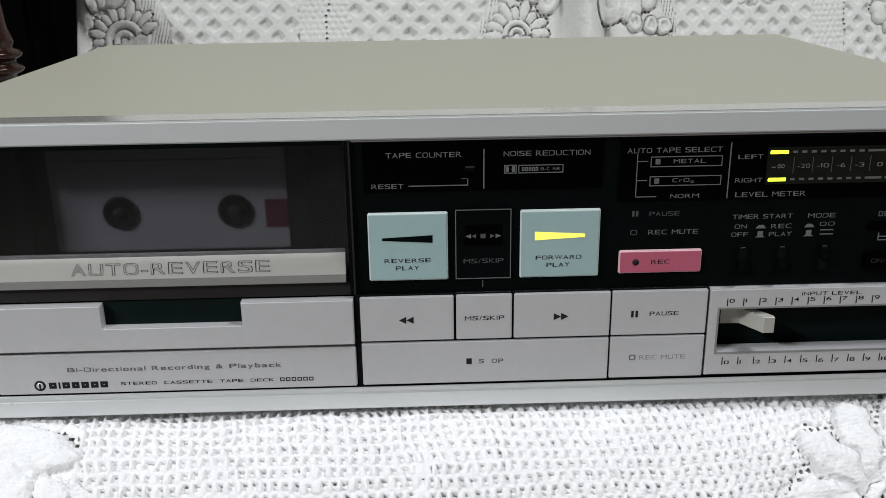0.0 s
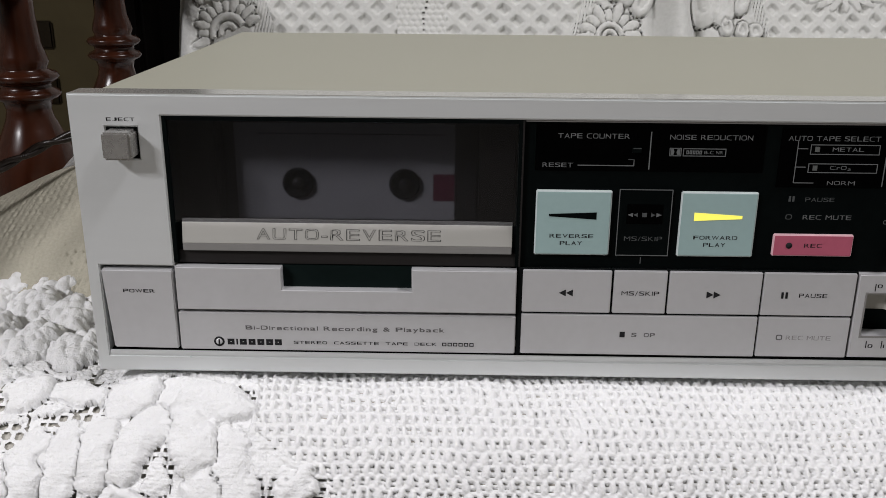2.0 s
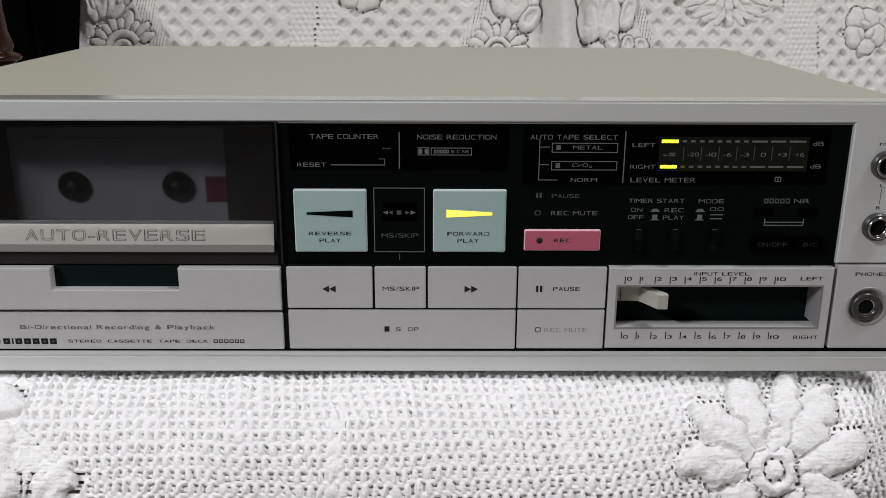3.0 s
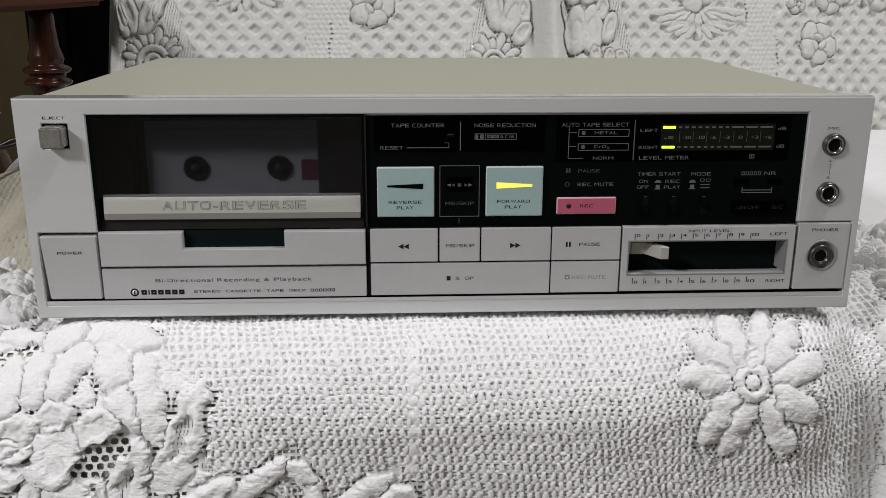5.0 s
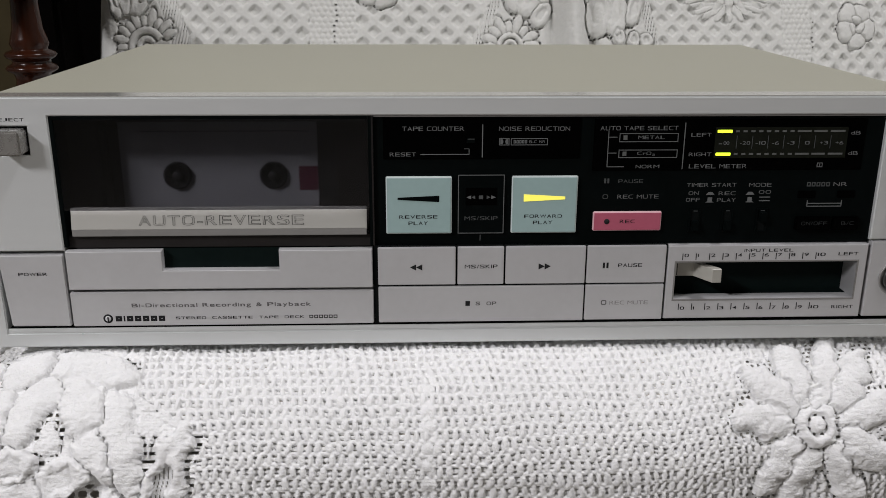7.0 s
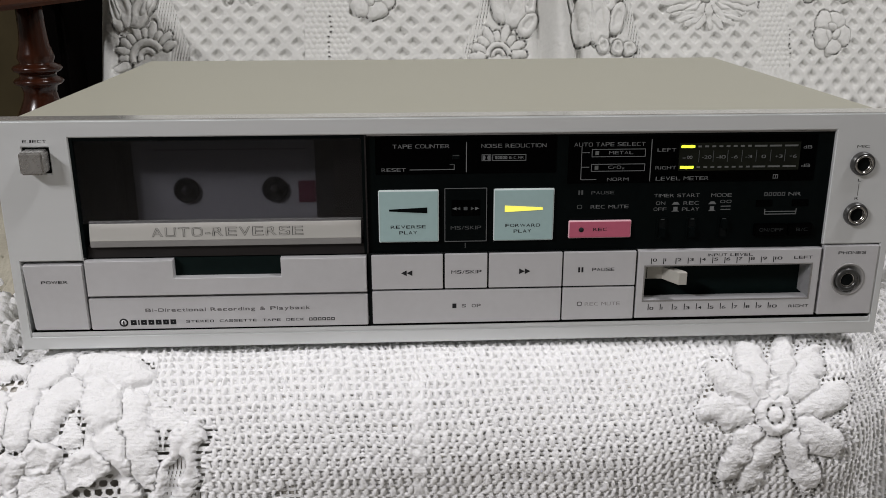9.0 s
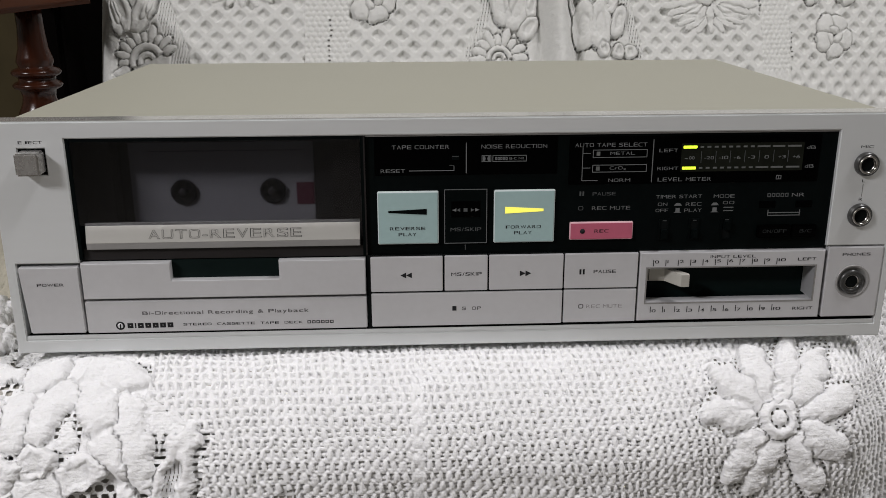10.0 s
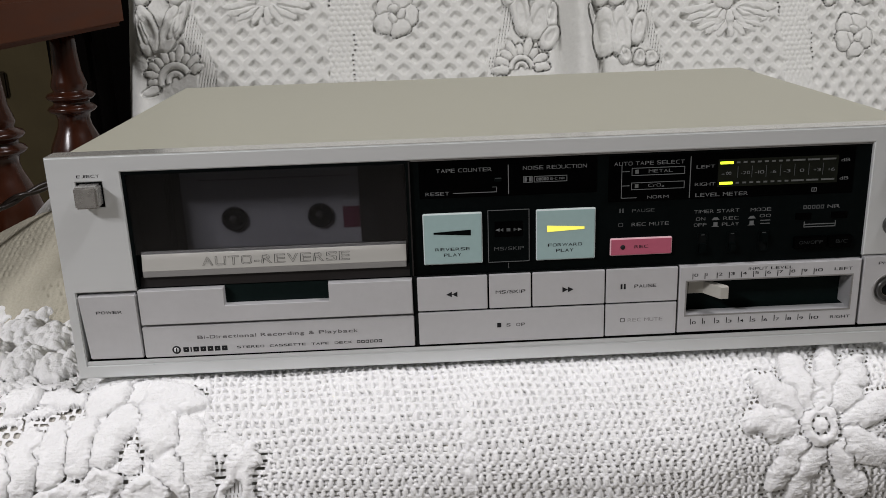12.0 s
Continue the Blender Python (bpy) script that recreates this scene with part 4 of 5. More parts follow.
# ---- cassette deck (millimetres from the middle of the front's lower edge) ----
deck = empty("cassette_deck", "silver stereo cassette tape deck with black display panel, switched on", "cassette deck")
bm = add_box(bmesh.new(), -0.207, 0.207, 0.0115, 0.263, 0.004, 0.1096, 0.0016)
bmesh.ops.delete(bm, geom=[f for f in bm.faces if f.calc_center_median().y < 0.0132], context="FACES")  # open towards the front panel
part("top_cover", bm, COVER, deck, "champagne-grey painted steel cover")
block("inner_tray", -205, 205, 31, 261, 5, 107, RECESS, deck, bevel=0)
for x in (-170, 170):
    for y in (30, 235):
        lathe("foot", [(0.014, -0.0045), (0.016, -0.001), (0.016, 0.0042)], RUBBER, deck, (x * MM, y * MM, 0), label="black rubber foot")
holed_plate("front_panel", -210, 210, 0, 111, [(-176, 177.6, 6.8, 103.2), (-205, -176, 6.8, 44.8), (177.6, 206.2, 6.8, 47.2), (-196.8, -185.0, 87.0, 99.0)], 0, 12, SILVER, deck, "satin silver front panel", 0.55)
block("top_lip", -209.4, 209.4, 0.75, 11.9, 110.8, 111.3, LIP, deck, "polished upper edge of the front panel", 0.12)
block("front_backing", -206, 207, 26, 30, 3, 108, RECESS, deck, bevel=0)
block("lower_sill", -204.9, 206.1, 0.25, 1.0, 6.85, 8.9, SILVER, deck, "narrow silver sill", 0.25)
# Dark strip standing in for the shade in the gap above the sill.
block("sill_gap_shade", -204.9, 206.1, 1.05, 9.5, 6.85, 8.6, RECESS, deck, bevel=0)

# eject and power keys
block("eject_well", -197.4, -184.4, 6, 9, 86.4, 99.6, RECESS, deck, bevel=0)
block("eject_key", -196.0, -185.6, -7.6, 5, 88.0, 98.2, EJECTKEY, deck, "square silver eject key", 0.75)
# Dark strips put in for the shade round the eject key.
for x0, x1, z0, z1 in ((-196.8, -196.4, 87.0, 99.0), (-185.4, -185.0, 87.0, 99.0), (-196.4, -185.4, 98.6, 99.0), (-196.4, -185.4, 87.0, 87.4)):
    block("well_shade_strip", x0, x1, 0.4, 6.0, z0, z1, RECESS, deck, bevel=0)
lettering("EJECT", -196.2, -185.6, 101.0, 102.6, -0.05, PRINTDARK, deck)
bm = bmesh.new()  # its lower corner is sunk a little, which opens a dark wedge beside it
corners = ((-204.5, 43.4, -0.9), (-176.7, 43.4, -0.9), (-176.7, 10.2, -0.7), (-202.6, 10.2, -0.3))
front = [bm.verts.new((x * MM, y * MM, z * MM)) for x, z, y in corners]
rear = [bm.verts.new((x * MM, 8 * MM, z * MM)) for x, z, y in corners]
bm.faces.new(front)
bm.faces.new(rear[::-1])
for n in range(4):
    bm.faces.new([front[n], front[(n + 1) % 4], rear[(n + 1) % 4], rear[n]])
bmesh.ops.bevel(bm, geom=list(bm.edges), offset=0.5 * MM, segments=2, affect="EDGES", clamp_overlap=True)
part("power_key", bm, KEYCAP, deck, "large silver power key")
lettering("POWER", -196.6, -184.2, 33.9, 35.6, -0.97, PRINTDARK, deck)
block("power_well", -204.9, -176, 8, 12, 9.7, 44.8, RECESS, deck, bevel=0)

# cassette compartment
block("compartment_back", -176, -43, 26.0, 26.8, 40, 103.2, RECESS, deck, bevel=0)
block("compartment_floor", -175.9, -43.1, 8, 25.9, 44, 46.2, RECESS, deck, bevel=0)
block("compartment_side", -176.0, -174.4, 0.6, 25.8, 46.3, 103.1, BLACK, deck, bevel=0)
block("compartment_side", -44.4, -43.0, 0.6, 25.8, 46.3, 103.1, BLACK, deck, bevel=0)
block("compartment_top", -174.3, -44.5, 0.6, 25.8, 101.6, 103.1, BLACK, deck, bevel=0)
block("cassette_guide", -174.2, -160.5, 13.0, 25.8, 46.4, 101.5, HOLDERBASE, deck, "dark cassette guide", 0.6)
block("cassette_guide", -58.5, -44.6, 13.0, 25.8, 46.4, 101.5, HOLDERBASE, deck, "dark cassette guide", 0.6)
pane = block("door_window", -174.2, -44.6, 1.2, 2.0, 62.5, 101.4, SMOKE, deck, "smoked clear cassette window", 0.0)
pane.visible_shadow = False
bm = bmesh.new()
section = ((3.6, 63.4), (2.6, 63.2), (1.0, 54.2), (2.4, 50.9), (3.0, 50.9), (3.6, 51.0))
left = [bm.verts.new((-172.2 * MM, y * MM, z * MM)) for y, z in section]
right = [bm.verts.new((-45.8 * MM, y * MM, z * MM)) for y, z in section]
bm.faces.new(left)
bm.faces.new(right[::-1])
for n in range(6):
    bm.faces.new([left[n], left[(n + 1) % 6], right[(n + 1) % 6], right[n]])
part("holder_bar", bm, HOLDER, deck, "champagne bar of the cassette holder")
block("holder_lip", -172.2, -45.8, 0.9, 2.6, 51.0, 53.9, HOLDERLOW, deck, bevel=0.2)
block("holder_base", -175.8, -43.2, 2.8, 9.0, 45.4, 50.8, HOLDERBASE, deck, bevel=0.2)
text = lettering("AUTO-REVERSE", -143.6, -72.9, 55.8, 60.0, 0.0, PRINTDARK, deck, outline=0.010, squat=1.0)
co = np.array([v.co for v in text.data.vertices])
for v in text.data.vertices:  # laid on the leaning face of the bar
    v.co.y += (1.0 + (v.co.z / MM - 54.2) / 9.2 * 1.6 - 0.1) * MM
holed_plate("cassette_door", -175.6, -43.6, 27.3, 45.0, [(-134.4, -84.1, 36.1, 46)], -1.3, 2.6, KEYCAP, deck, "silver cassette door", 0.4)
block("door_slot", -135, -83.6, 2.7, 3.4, 34.8, 45.0, GREENBLACK, deck, bevel=0)
block("name_plate", -175.9, -43.4, -0.6, 8, 10.0, 26.0, KEYCAP, deck, "silver lower plate", 0.4)
lettering("Bi-Directional Recording & Playback", -149.7, -71.2, 18.0, 20.9, -0.68, PRINTWORN, deck)
word_boxes(-157.2, -134.9, 12.3, 14.8, 7, 1.08, -0.6, PRINTDARK, deck, "brand_bar", (1,))
lathe("brand_mark", [(0.0021, -0.0007), (0.0021, -0.0006)], PRINTDARK, deck, (-0.1605, 0, 0.0136), "y", 20)
lathe("brand_mark", [(0.0013, -0.00075), (0.0013, -0.0007)], KEYCAP, deck, (-0.1605, 0, 0.0136), "y", 20)
bar(-160.8, -160.2, 11.6, 14.6, -0.75, PRINTDARK, deck, "brand_mark")
lettering("STEREO  CASSETTE  TAPE  DECK", -130.9, -74.3, 12.9, 14.4, -0.68, PRINTDARK, deck)
word_boxes(-72.1, -59.2, 12.9, 14.4, 6, 0.33, -0.6, PRINTDARK, deck, "model_bar")
block("speck", -172.9, -172.1, -0.35, 0.0, 5.9, 6.8, RIM, deck, "white paint speck", 0.2)

# display panel
block("display_panel", -43.0, 177.6, 2.0, 5.0, 45.9, 103.2, BLACK, deck, "matt black display panel", 0.0)
block("display_window", -38.2, 46.0, 1.6, 2.6, 84.2, 101.6, GLOSSBLACK, deck, "gloss black window", 0.1)
block("display_window", 51.6, 169.6, 1.6, 2.6, 78.8, 101.2, GLOSSBLACK, deck, "gloss black window", 0.1)
block("panel_edge", -43.2, -42.4, 0.5, 2.0, 46.2, 103.0, HOLDERBASE, deck, bevel=0.1)
block("panel_top_edge", -42.0, 177.4, 1.0, 2.0, 102.4, 103.1, HOLDERLOW, deck, bevel=0.1)
W, P = 1.55, 1.95
lettering("TAPE COUNTER", -30.1, -3.8, 96.2, 98.4, W, PRINTGREY, deck)
lettering("RESET", -35.4, -24.2, 85.3, 87.3, W, PRINTGREY, deck)
bar(-22.4, -1.5, 86.1, 86.45, W, PRINTGREY, deck)
bar(-1.8, -1.5, 86.45, 88.8, W, PRINTGREY, deck)
bar(-3.8, -1.5, 88.5, 88.8, W, PRINTDIM, deck)
block("counter_dial", -20, -3.0, 1.35, 1.6, 90.0, 95.0, GLOSSBLACK, deck, "dark tape counter window", 0.1)
block("reset_key", -2.7, 0.8, 0.9, 1.6, 91.2, 93.2, BLACK, deck, bevel=0.2)
bar(-2.4, 0.6, 92.8, 93.05, 0.85, PRINTDIM, deck)
bar(3.8, 4.2, 84.9, 99.1, W, PRINTGREY, deck)
lettering("NOISE REDUCTION", 10.9, 41.2, 96.1, 98.3, W, PRINTGREY, deck)
outline_box(11.1, 15.5, 90.1, 93.2, 0.3, W, PRINTGREY, deck, "noise_mark")
prism("noise_mark", [(11.6, 90.6), (12.6, 90.6), (12.9, 91.7), (12.6, 92.7), (11.6, 92.7)], W - 0.08, W, PRINTGREY, deck)
prism("noise_mark", [(15.0, 90.6), (14.0, 90.6), (13.7, 91.7), (14.0, 92.7), (15.0, 92.7)], W - 0.08, W, PRINTGREY, deck)
outline_box(16.1, 31.9, 90.1, 93.1, 0.3, W, PRINTGREY, deck)
word_boxes(17.3, 23.3, 90.9, 92.3, 5, 0.32, W, PRINTGREY, deck, "brand_bar")
lettering("B-C NR", 23.9, 30.8, 90.9, 92.3, W, PRINTGREY, deck)
lettering("AUTO TAPE SELECT", 54.2, 87.7, 96.2, 98.4, W, PRINTGREY, deck)
bar(57.75, 58.05, 80.5, 96.2, W, PRINTGREY, deck)
bar(58.05, 65.3, 80.4, 80.7, W, PRINTGREY, deck)
bar(58.05, 61.7, 93.3, 93.6, W, PRINTGREY, deck)
bar(58.05, 61.7, 86.4, 86.7, W, PRINTGREY, deck)
outline_box(62.6, 88.0, 91.3, 95.1, 0.3, W, PRINTGREY, deck)
outline_box(62.6, 88.1, 84.4, 88.0, 0.3, W, PRINTGREY, deck)
bar(64.3, 66.0, 92.3, 94.2, W, LEDOFF, deck, "indicator")
bar(64.3, 66.0, 85.3, 87.2, W, LEDOFF, deck, "indicator")
lettering("METAL", 70.7, 82.2, 92.4, 94.2, W, PRINTGREY, deck)
lettering("CrO\u2082", 70.7, 78.4, 85.2, 87.3, W, PRINTGREY, deck)
lettering("NORM", 70.4, 80.7, 79.7, 81.5, W, PRINTGREY, deck)
bar(90.5, 90.9, 79.4, 99.6, W, PRINTGREY, deck)
lettering("LEFT", 93.5, 102.3, 93.4, 95.3, W, PRINTGREY, deck)
lettering("RIGHT", 93.1, 103.0, 84.9, 86.8, W, PRINTGREY, deck)
lettering("LEVEL METER", 93.6, 119.0, 79.5, 81.7, W, PRINTGREY, deck)
meter = block("level_meter", 103.9, 161.6, 1.2, 1.7, 84.2, 97.6, METERGLASS, deck, "dark level meter with the first segments lit", 0.1)
M = 1.15
for z in (95.9, 86.0):
    block("lit_segment", 104.6, 111.1, 0.9, 1.2, z - 0.65, z + 0.65, LED, meter, "lit yellow-green segment", 0.15)
    for x0, x1 in ((112.6, 114.2), (115.8, 117.6), (119.2, 121.0), (122.6, 124.4), (126.0, 127.8), (129.4, 131.2), (132.8, 134.6), (136.2, 138.0), (139.4, 145.4), (146.6, 152.4), (153.8, 160.2)):
        bar(x0, x1, z - 0.4, z + 0.4, M, LEDOFF, meter, "unlit_segment")
for n in range(7):
    x = 113.3 + 6.83 * n
    bar(x - 0.12, x + 0.12, 88.4, 94.0, M, PRINTDIM, meter, "scale_mark")
for word, x0, x1 in (("-\u221e", 105.6, 110.2), ("-20", 114.8, 119.2), ("-10", 121.6, 126.0), ("-6", 128.8, 131.8), ("-3", 135.4, 138.6), ("0", 143.2, 145.2), ("+3", 149.8, 153.2), ("+6", 156.6, 160.0)):
    lettering(word, x0, x1, 89.9, 91.7, M, PRINTGREY, meter)
for z in (95.0, 86.1):
    lettering("dB", 163.0, 167.2, z - 0.9, z + 1.0, W, PRINTGREY, deck)
outline_box(149.8, 152.3, 80.0, 82.0, 0.3, W, PRINTGREY, deck, "noise_mark")
bar(150.9, 151.2, 80.3, 81.7, W, PRINTGREY, deck, "noise_mark")

for x in (57.2, 58.6):
    bar(x, x + 0.8, 73.2, 75.3, P, PRINTDIM, deck, "pause_sign")
lettering("PAUSE", 63.4, 74.3, 73.1, 75.0, P, PRINTDIM, deck)
lettering("O", 56.9, 59.3, 66.0, 68.4, P, PRINTDIM, deck)
lettering("REC MUTE", 63.4, 81.6, 66.1, 68.2, P, PRINTGREY, deck)
lettering("TIMER START", 93.6, 115.5, 71.2, 73.2, P, PRINTGREY, deck)
lettering("MODE", 121.1, 131.1, 71.1, 73.1, P, PRINTGREY, deck)
lettering("ON", 94.7, 99.2, 67.6, 69.5, P, PRINTGREY, deck)
lettering("OFF", 93.8, 99.9, 64.6, 66.5, P, PRINTGREY, deck)
lettering("REC", 108.0, 115.5, 67.4, 69.4, P, PRINTGREY, deck)
lettering("PLAY", 107.5, 115.8, 64.4, 66.4, P, PRINTGREY, deck)
for x in (104.3, 122.0):
    prism("switch_sign", [(x - 1.9, 67.7), (x + 1.9, 67.7), (x + 0.9, 69.0), (x - 0.9, 69.0)], P - 0.08, P, PRINTGREY, deck)
    prism("switch_sign", [(x - 1.9, 64.3), (x + 1.9, 64.3), (x + 1.0, 64.8), (x + 1.0, 66.6), (x - 1.0, 66.6), (x - 1.0, 64.8)], P - 0.08, P, PRINTGREY, deck)
lettering("O", 125.8, 128.2, 68.0, 69.8, P, PRINTGREY, deck)
lettering("O", 128.8, 131.2, 68.0, 69.8, P, PRINTGREY, deck)
bar(126.2, 131.0, 66.4, 66.8, P, PRINTGREY, deck, "mode_sign")
bar(126.2, 131.0, 64.8, 65.2, P, PRINTGREY, deck, "mode_sign")
for n, (x0, x1) in enumerate(((96.2, 100.4), (110.7, 114.8), (126.1, 130.4))):
    switch = holed_plate("slide_switch", x0 - 0.4, x1 + 0.4, 50.8, 61.4, [(x0 + 0.3, x1 - 0.3, 51.5, 60.7)], 1.4, 2.0, BLACK, deck, "black slide switch", 0.1)
    block("switch_slot", x0 + 0.3, x1 - 0.3, 1.85, 2.0, 51.5, 60.7, RECESS, switch, bevel=0)
    low = 52.0 if n < 2 else 55.8
    block("switch_knob", x0 + 0.6, x1 - 0.6, -0.8, 1.8, low, low + 4.4, BLACK, switch, bevel=0.3)
    bar(x0 + 1.2, x1 - 1.2, 60.5, 60.8, 1.3, PRINTDIM, switch, "switch_mark")
word_boxes(146.8, 157.4, 71.3, 73.2, 5, 0.42, P, PRINTDIM, deck, "brand_bar")
lettering("NR", 158.6, 164.8, 71.2, 73.3, P, PRINTGREY, deck)
for x0, x1 in ((143.2, 151.0), (160.8, 168.6)):
    block("indicator_window", x0, x1, 1.6, 2.1, 66.2, 69.4, GLOSSBLACK, deck, bevel=0.1)
bar(147.7, 148.1, 62.3, 65.0, P, PRINTGREY, deck)
bar(163.0, 163.4, 62.3, 65.0, P, PRINTGREY, deck)
bar(148.1, 163.0, 63.4, 63.8, P, PRINTGREY, deck)
bar(147.7, 163.4, 62.1, 62.5, P, PRINTGREY, deck)
for x0, x1, word, a, b in ((143.0, 159.0, "ON/OFF", 145.4, 157.0), (159.6, 171.3, "B/C", 163.3, 169.0)):
    key = block("noise_key", x0, x1, -0.4, 2.0, 51.8, 57.9, GLOSSBLACK, deck, "gloss black push key", 0.4)
    lettering(word, a, b, 54.1, 56.1, -0.45, PRINTSHADE, key)

# play, skip and record keys of the panel
for x0, x1, lit, word in ((-37.3, -8.9, False, "REVERSE"), (17.0, 45.6, True, "FORWARD")):
    key = block("play_key", x0, x1, 0.45, 2.0, 51.4, 76.8, RIM, deck, "pale teal square play key" + (" with lit yellow arrow" if lit else " with black arrow"), 0.35)
    block("key_face", x0 + 0.45, x1 - 0.45, 0.2, 0.5, 51.85, 76.2, TEAL, key, bevel=0.1)
    wedge = [(x0 + 5.2, 65.7), (x0 + 23.2, 66.6), (x0 + 23.2, 67.8), (x0 + 5.2, 68.9)] if lit else [(x0 + 5.0, 66.8), (x0 + 22.9, 65.7), (x0 + 22.9, 68.5), (x0 + 5.0, 67.7)]
    prism("arrow", wedge, 0.08, 0.2, LAMPYELLOW if lit else BLACK, key, "lit yellow arrow" if lit else "black arrow")
    lettering(word, x0 + 5.6, x0 + 22.2, 58.2, 60.0, 0.15, PRINTDARK, key)
    lettering("PLAY", x0 + 9.6, x0 + 18.0, 55.3, 57.2, 0.15, PRINTDARK, key)
skip = block("skip_display", -6.2, 13.8, 1.2, 2.0, 51.2, 77.4, BLACK, deck, "black skip display with grey outline", 0.2)
outline_box(-6.2, 13.8, 51.2, 77.4, 0.3, 1.15, PRINTGREY, skip)
block("skip_window", -2.9, 10.6, 1.0, 1.25, 64.0, 71.6, GLOSSBLACK, skip, bevel=0)
for pts, mat in (([(-2.6, 67.5), (-0.6, 66.7), (-0.6, 68.3)], PRINTGREY), ([(-0.4, 67.5), (1.2, 66.7), (1.2, 68.3)], PRINTDIM), ([(2.8, 66.7), (4.6, 66.7), (4.6, 68.3), (2.8, 68.3)], PRINTDIM),
                 ([(7.8, 67.5), (6.2, 66.7), (6.2, 68.3)], PRINTDIM), ([(10.2, 67.5), (8.2, 66.7), (8.2, 68.3)], PRINTGREY)):
    prism("skip_sign", pts, 0.88, 0.98, mat, skip)
lettering("MS/SKIP", -3.3, 11.1, 57.0, 59.1, 1.1, PRINTDIM, skip)
bar(3.55, 3.85, 47.7, 50.3, P, PRINTGREY, deck)
record = block("record_key", 53.0, 83.1, 0.45, 2.0, 52.1, 60.7, PINKRIM, deck, "rose pink record key", 0.35)
block("key_face", 53.4, 82.7, 0.2, 0.5, 52.5, 60.2, PINK, record, bevel=0.1)
lathe("record_dot", [(0.0012, 0.00008), (0.0012, 0.0002)], PRINTDARK, record, (0.059, 0, 0.0564), "y", 20)
lettering("REC", 64.7, 71.4, 55.5, 57.4, 0.15, PRINTDARK, record)

# lower key row
# Dark sheet behind the keys, in place of shade in their gaps.
block("key_gap_shade", -42.9, 86.9, 0.3, 1.2, 9.6, 46.0, RECESS, deck, bevel=0)
def silver_key(name, x0, x1, z0, z1, label):
    return block(name, x0, x1, -1.0, 6.0, z0, z1, KEYCAP, deck, label, 0.28)


rewind = silver_key("rewind_key", -41.2, -7.1, 28.2, 45.5, "silver rewind key")
skip_key = silver_key("skip_key", -6.2, 14.2, 28.2, 45.6, "silver skip key")
forward = silver_key("forward_key", 15.0, 50.4, 28.2, 45.6, "silver fast forward key")
pause = silver_key("pause_key", 51.1, 86.3, 28.2, 45.6, "silver pause key")
stop = silver_key("stop_key", -41.2, 50.4, 10.5, 27.3, "long silver stop key")
mute = silver_key("mute_key", 51.1, 86.3, 10.7, 27.4, "silver record mute key with worn print")
K = -1.02
for x, step, owner in ((-27.2, 1, rewind), (35.0, -1, forward)):
    for n in (0, 1):
        a = x + step * n * 2.7
        prism("arrow_sign", [(a, 36.4), (a + step * 2.7, 35.0), (a + step * 2.7, 37.8)], K - 0.08, K, PRINTDARK, owner)
lettering("MS/SKIP", -3.1, 11.4, 35.5, 37.6, K - 0.03, PRINTDARK, skip_key)
for x in (58.2, 59.8):
    bar(x, x + 0.9, 35.3, 37.9, K, PRINTDARK, pause, "pause_sign")
lettering("PAUSE", 65.0, 75.8, 35.6, 37.6, K - 0.03, PRINTDARK, pause)
bar(-2.6, -0.6, 18.1, 20.4, K, PRINTDARK, stop, "stop_sign")
lettering("S  OP", 2.0, 11.2, 18.1, 20.2, K - 0.03, PRINTWORN, stop)
lettering("O", 58.3, 60.8, 17.6, 20.4, K - 0.03, PRINTWORN, mute)
lettering("REC MUTE", 62.2, 79.6, 17.8, 20.0, K - 0.03, PRINTFAINT, mute)

# input level slider
level = holed_plate("input_level", 87.2, 177.2, 10.9, 45.5, [(91.0, 172.9, 20.2, 37.6)], -1.0, 6.0, KEYCAP, deck, "silver input level panel with a slot", 0.4)
holed_plate("slot_rim", 90.3, 173.6, 19.4, 38.3, [(91.0, 172.9, 20.2, 37.6)], -1.15, -0.9, HOLDERLOW, level, bevel=0.05)
block("slot_back", 90, 175, 9.5, 10.5, 18, 39, GREENBLACK, level, bevel=0)
bm = bmesh.new()
side = [bm.verts.new((172.8 * MM, -0.8 * MM, z * MM)) for z in (20.3, 37.5)] + [bm.verts.new((171.9 * MM, 9.4 * MM, z * MM)) for z in (36.6, 21.0)]
bm.faces.new(side)
bmesh.ops.solidify(bm, geom=bm.faces[:], thickness=-0.0004)
part("slot_cheek", bm, KEYCAP, level)
for shift, z0, z1 in ((0.0, 29.2, 35.4),):
    bm = bmesh.new()
    plan = ((91.4, 5.2), (101.2, 5.2), (106.6, -4.6), (110.6, -4.6), (110.6, -2.6), (103.4, 7.2), (91.4, 7.2))
    low = [bm.verts.new((x * MM, y * MM, z0 * MM)) for x, y in plan]
    high = [bm.verts.new((x * MM, y * MM, z1 * MM)) for x, y in plan]
    bm.faces.new(low)
    bm.faces.new(high[::-1])
    for n in range(len(plan)):
        m = (n + 1) % len(plan)
        bm.faces.new([low[n], low[m], high[m], high[n]])
    bmesh.ops.bevel(bm, geom=list(bm.edges), offset=0.00015, segments=1, affect="EDGES", clamp_overlap=True)
    lever = part("slider_lever", bm, LEVER, level, "ivory slider lever at zero")
    bar(93.4, 93.7, z0 + 0.3, z1 - 0.3, 5.15, PRINTDARK, lever, "lever_line")
lettering("INPUT LEVEL", 121.1, 143.2, 42.2, 43.9, K - 0.03, PRINTDARK, level)
lettering("LEFT", 163.8, 172.8, 40.2, 42.0, K - 0.03, PRINTDARK, level)
lettering("RIGHT", 163.9, 173.9, 14.9, 16.7, K - 0.03, PRINTDARK, level)
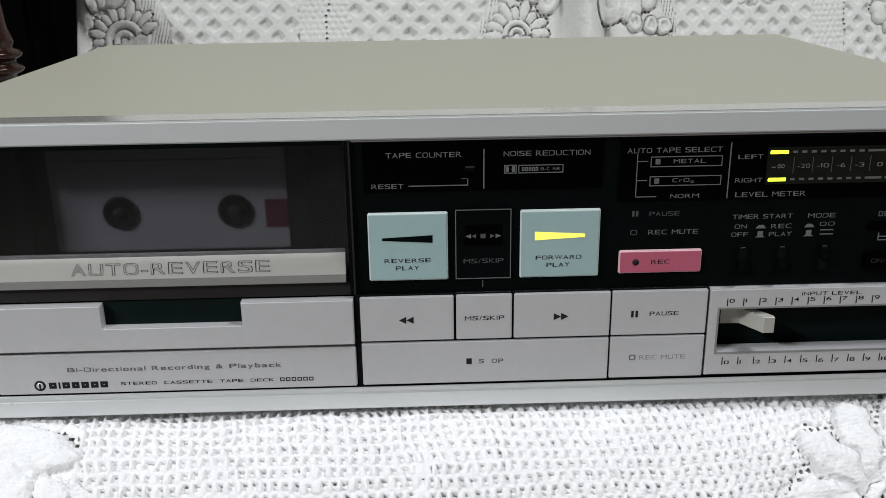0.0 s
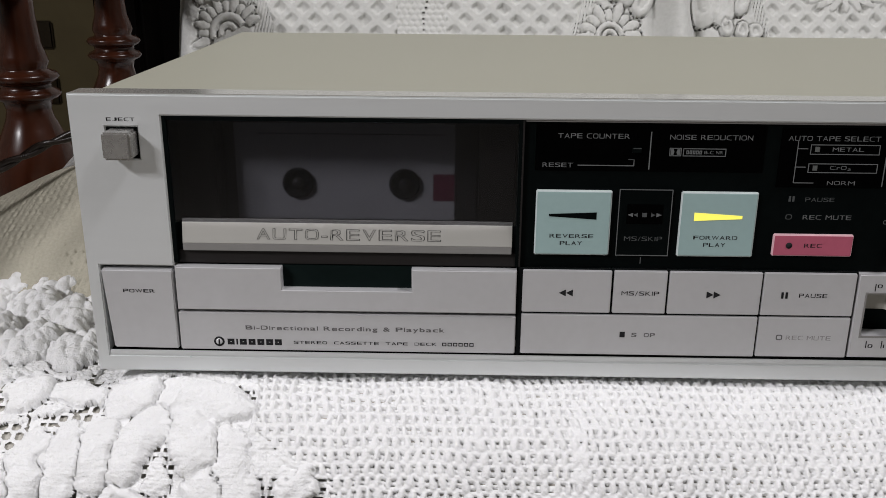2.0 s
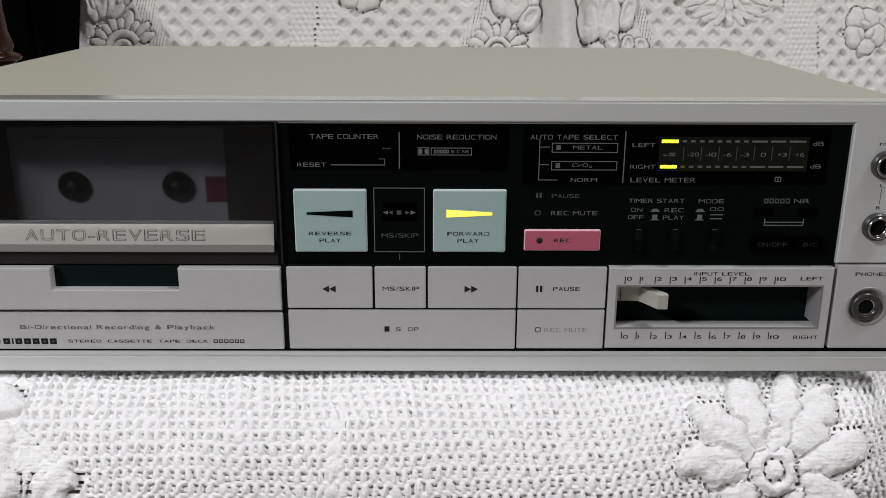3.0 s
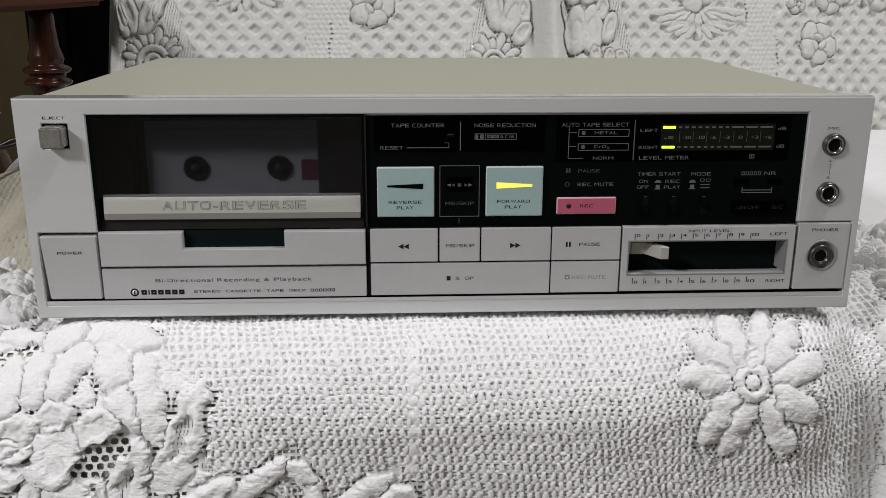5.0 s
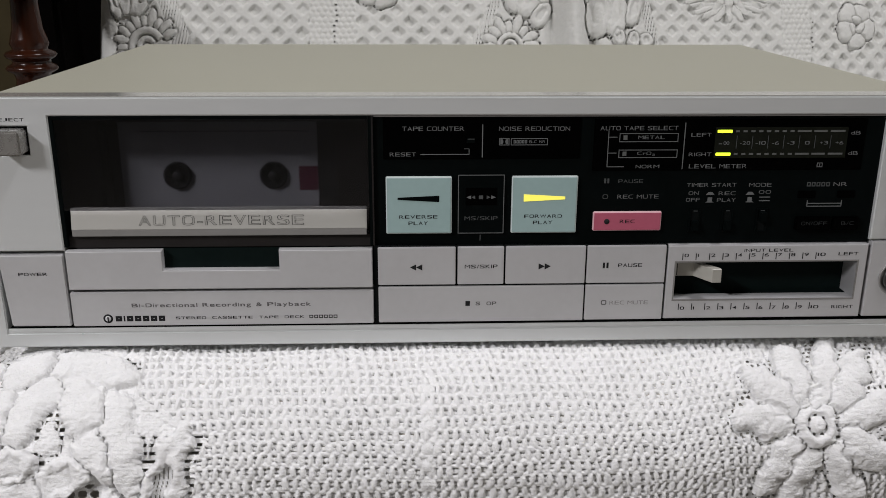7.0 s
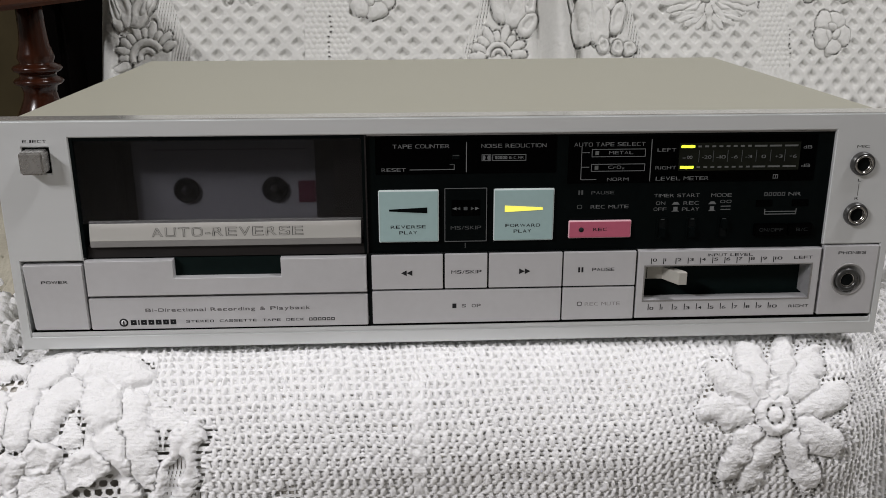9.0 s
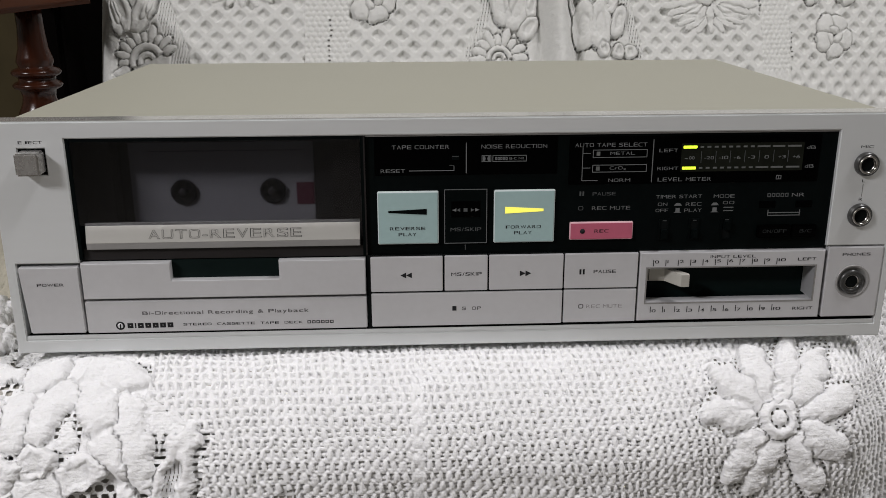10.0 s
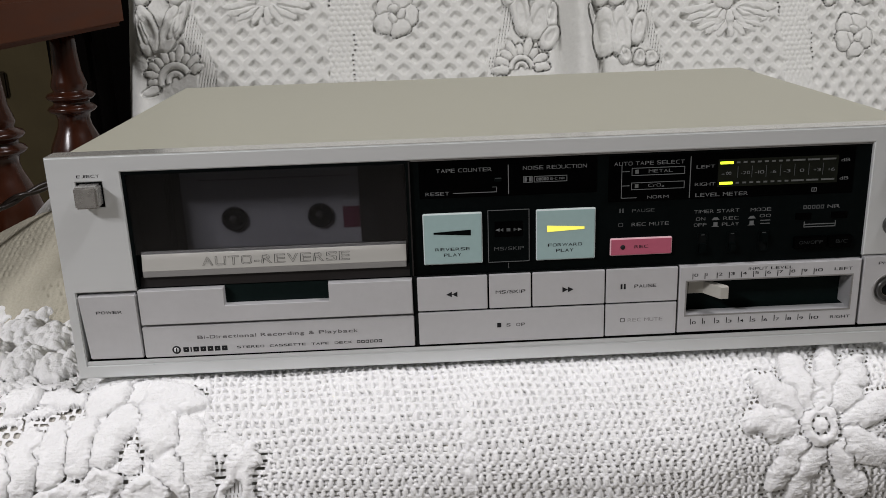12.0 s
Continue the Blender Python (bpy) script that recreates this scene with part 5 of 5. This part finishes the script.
for n in range(11):
    x = 93.5 + 6.0 * n
    bar(x, x + 0.35, 38.8, 41.8, K, PRINTDARK, level, "scale_mark")
    bar(x, x + 0.35, 15.0, 18.1, K, PRINTDARK, level, "scale_mark")
    wide = 1.9 if n < 10 else 3.6
    lettering(str(n), x + 0.9, x + 0.9 + (wide if n != 1 else 0.45), 40.0, 41.8, K - 0.03, PRINTDARK, level)
    lettering(str(n), x + 0.9, x + 0.9 + (wide if n != 1 else 0.45), 15.0, 16.8, K - 0.03, PRINTDARK, level)

# jacks
phones = block("phones_plate", 178.7, 205.8, -0.7, 7, 10.8, 46.6, KEYCAP, deck, "silver headphone plate", 0.4)
lettering("PHONES", 185.7, 199.4, 42.1, 43.8, -0.78, PRINTDARK, phones)
lathe("jack_dish", [(0.0084, -0.0008), (0.0082, -0.00115), (0.0078, -0.0011), (0.0060, -0.0002), (0.0060, 0.002)], JACKDISH, phones, (0.1922, 0, 0.0292), "y", 40, "recessed jack dish")
lathe("jack_nut", [(0.0060, -0.0004), (0.0058, -0.0019), (0.0050, -0.0023), (0.0038, -0.0021), (0.0036, -0.0005)], DARKMETAL, phones, (0.1915, 0, 0.0292), "y", 32, "dark jack nut")
lathe("jack_ring", [(0.0036, -0.0003), (0.0036, -0.0016), (0.0035, -0.0018), (0.0033, -0.0018), (0.0031, -0.0008)], CHROME, phones, (0.1915, 0, 0.0292), "y", 32, "dull nickel ring")
lathe("jack_hole", [(0.0031, -0.0009), (0.0030, -0.0012)], RECESS, phones, (0.1915, 0, 0.0292), "y", 32, smooth=False)
for z in (87.1, 62.4):
    jack = lathe("microphone_jack", [(0.0057, 0.001), (0.0057, -0.0012), (0.0054, -0.0022), (0.0047, -0.0026), (0.0042, -0.0024), (0.0042, -0.0001)], DARKMETAL, deck, (0.1914, 0, z * MM), "y", 40, "dark-rimmed nickel jack socket")
    lathe("jack_ring", [(0.0045, -0.0002), (0.0045, -0.0020), (0.0044, -0.0029), (0.0038, -0.0031), (0.0034, -0.0027), (0.0032, -0.0009)], CHROME, jack, (0.1914, 0, z * MM), "y", 40, "bright nickel ring")
    lathe("jack_hole", [(0.0032, -0.0010), (0.0031, -0.0013)], RECESS, jack, (0.1914, 0, z * MM), "y", 32, smooth=False)
lettering("MIC", 188.0, 194.0, 94.5, 96.0, -0.05, PRINTDARK, deck)
lettering("L", 190.6, 192.0, 78.2, 79.8, -0.05, PRINTDARK, deck)
lettering("R", 190.2, 192.0, 69.3, 70.9, -0.05, PRINTDARK, deck)
bar(191.2, 191.45, 71.4, 77.6, 0.0, PRINTWORN, deck, "printed_line")

# ---- cassette in the compartment ----
tape = empty("cassette", "pale labelled audio cassette loaded in the deck", "cassette")
holes = [(-109.1 + s * 21.25, 73.0) for s in (-1, 1)]
block("shell", -159.3, -58.9, 22.8, 25.6, 44.6, 101.0, SHELL, tape, "dark grey cassette shell", 0.8)
block("label_sheet", -155.0, -68.0, 22.5, 22.8, 58.0, 97.0, LABEL, tape, "pale grey paper label", 0.1)
block("label_mark", -76.6, -68.2, 22.38, 22.5, 66.0, 77.0, MARK, tape, "red mark on the label", 0.0)
bar(-146.0, -72.0, 92.6, 93.0, 22.5, PRINTDIM, tape, "label_line")
for x, z in holes:
    hub = lathe("hub", [(0.0062, 0.0224), (0.0062, 0.0212), (0.0050, 0.0210), (0.0046, 0.0222)], HUB, tape, (x * MM, 0, z * MM), "y", 32, "dark tape hub")
    for n in range(6):
        a = n * math.pi / 3 + 0.3
        cx, cz = x + 4.0 * math.cos(a), z + 4.0 * math.sin(a)
        block("hub_tooth", cx - 0.5, cx + 0.5, 20.9, 22.2, cz - 0.5, cz + 0.5, HUB, hub, bevel=0.15)
    lathe("drive_spindle", [(0.0022, 0.0222), (0.0022, 0.0200), (0.0014, 0.0194)], SHELL, hub, (x * MM, 0, z * MM), "y", 20)

# ---- cable beside the deck ----
power_cable = empty("power_cable", "twisted dark brown power cable running behind the deck", "cable")
LINE = [(-0.372, 0.10, 0.018), (-0.345, 0.10, 0.030), (-0.310, 0.11, 0.049), (-0.280, 0.13, 0.064), (-0.250, 0.17, 0.072), (-0.225, 0.24, 0.070), (-0.195, 0.272, 0.060), (-0.180, 0.264, 0.055)]
for phase in (0.0, math.pi):
    points = []
    for n in range(8 * (len(LINE) - 1) + 1):
        k, t = min(n // 8, len(LINE) - 2), n / 8 - min(n // 8, len(LINE) - 2)
        at = Vector(LINE[k]).lerp(Vector(LINE[k + 1]), t)
        points.append(at + 0.0014 * Vector((0.3 * math.cos(n * 0.9 + phase), 0.7 * math.cos(n * 0.9 + phase), math.sin(n * 0.9 + phase))))
    tube("cable_strand", points, 0.0016, CABLE, power_cable, sections=3)
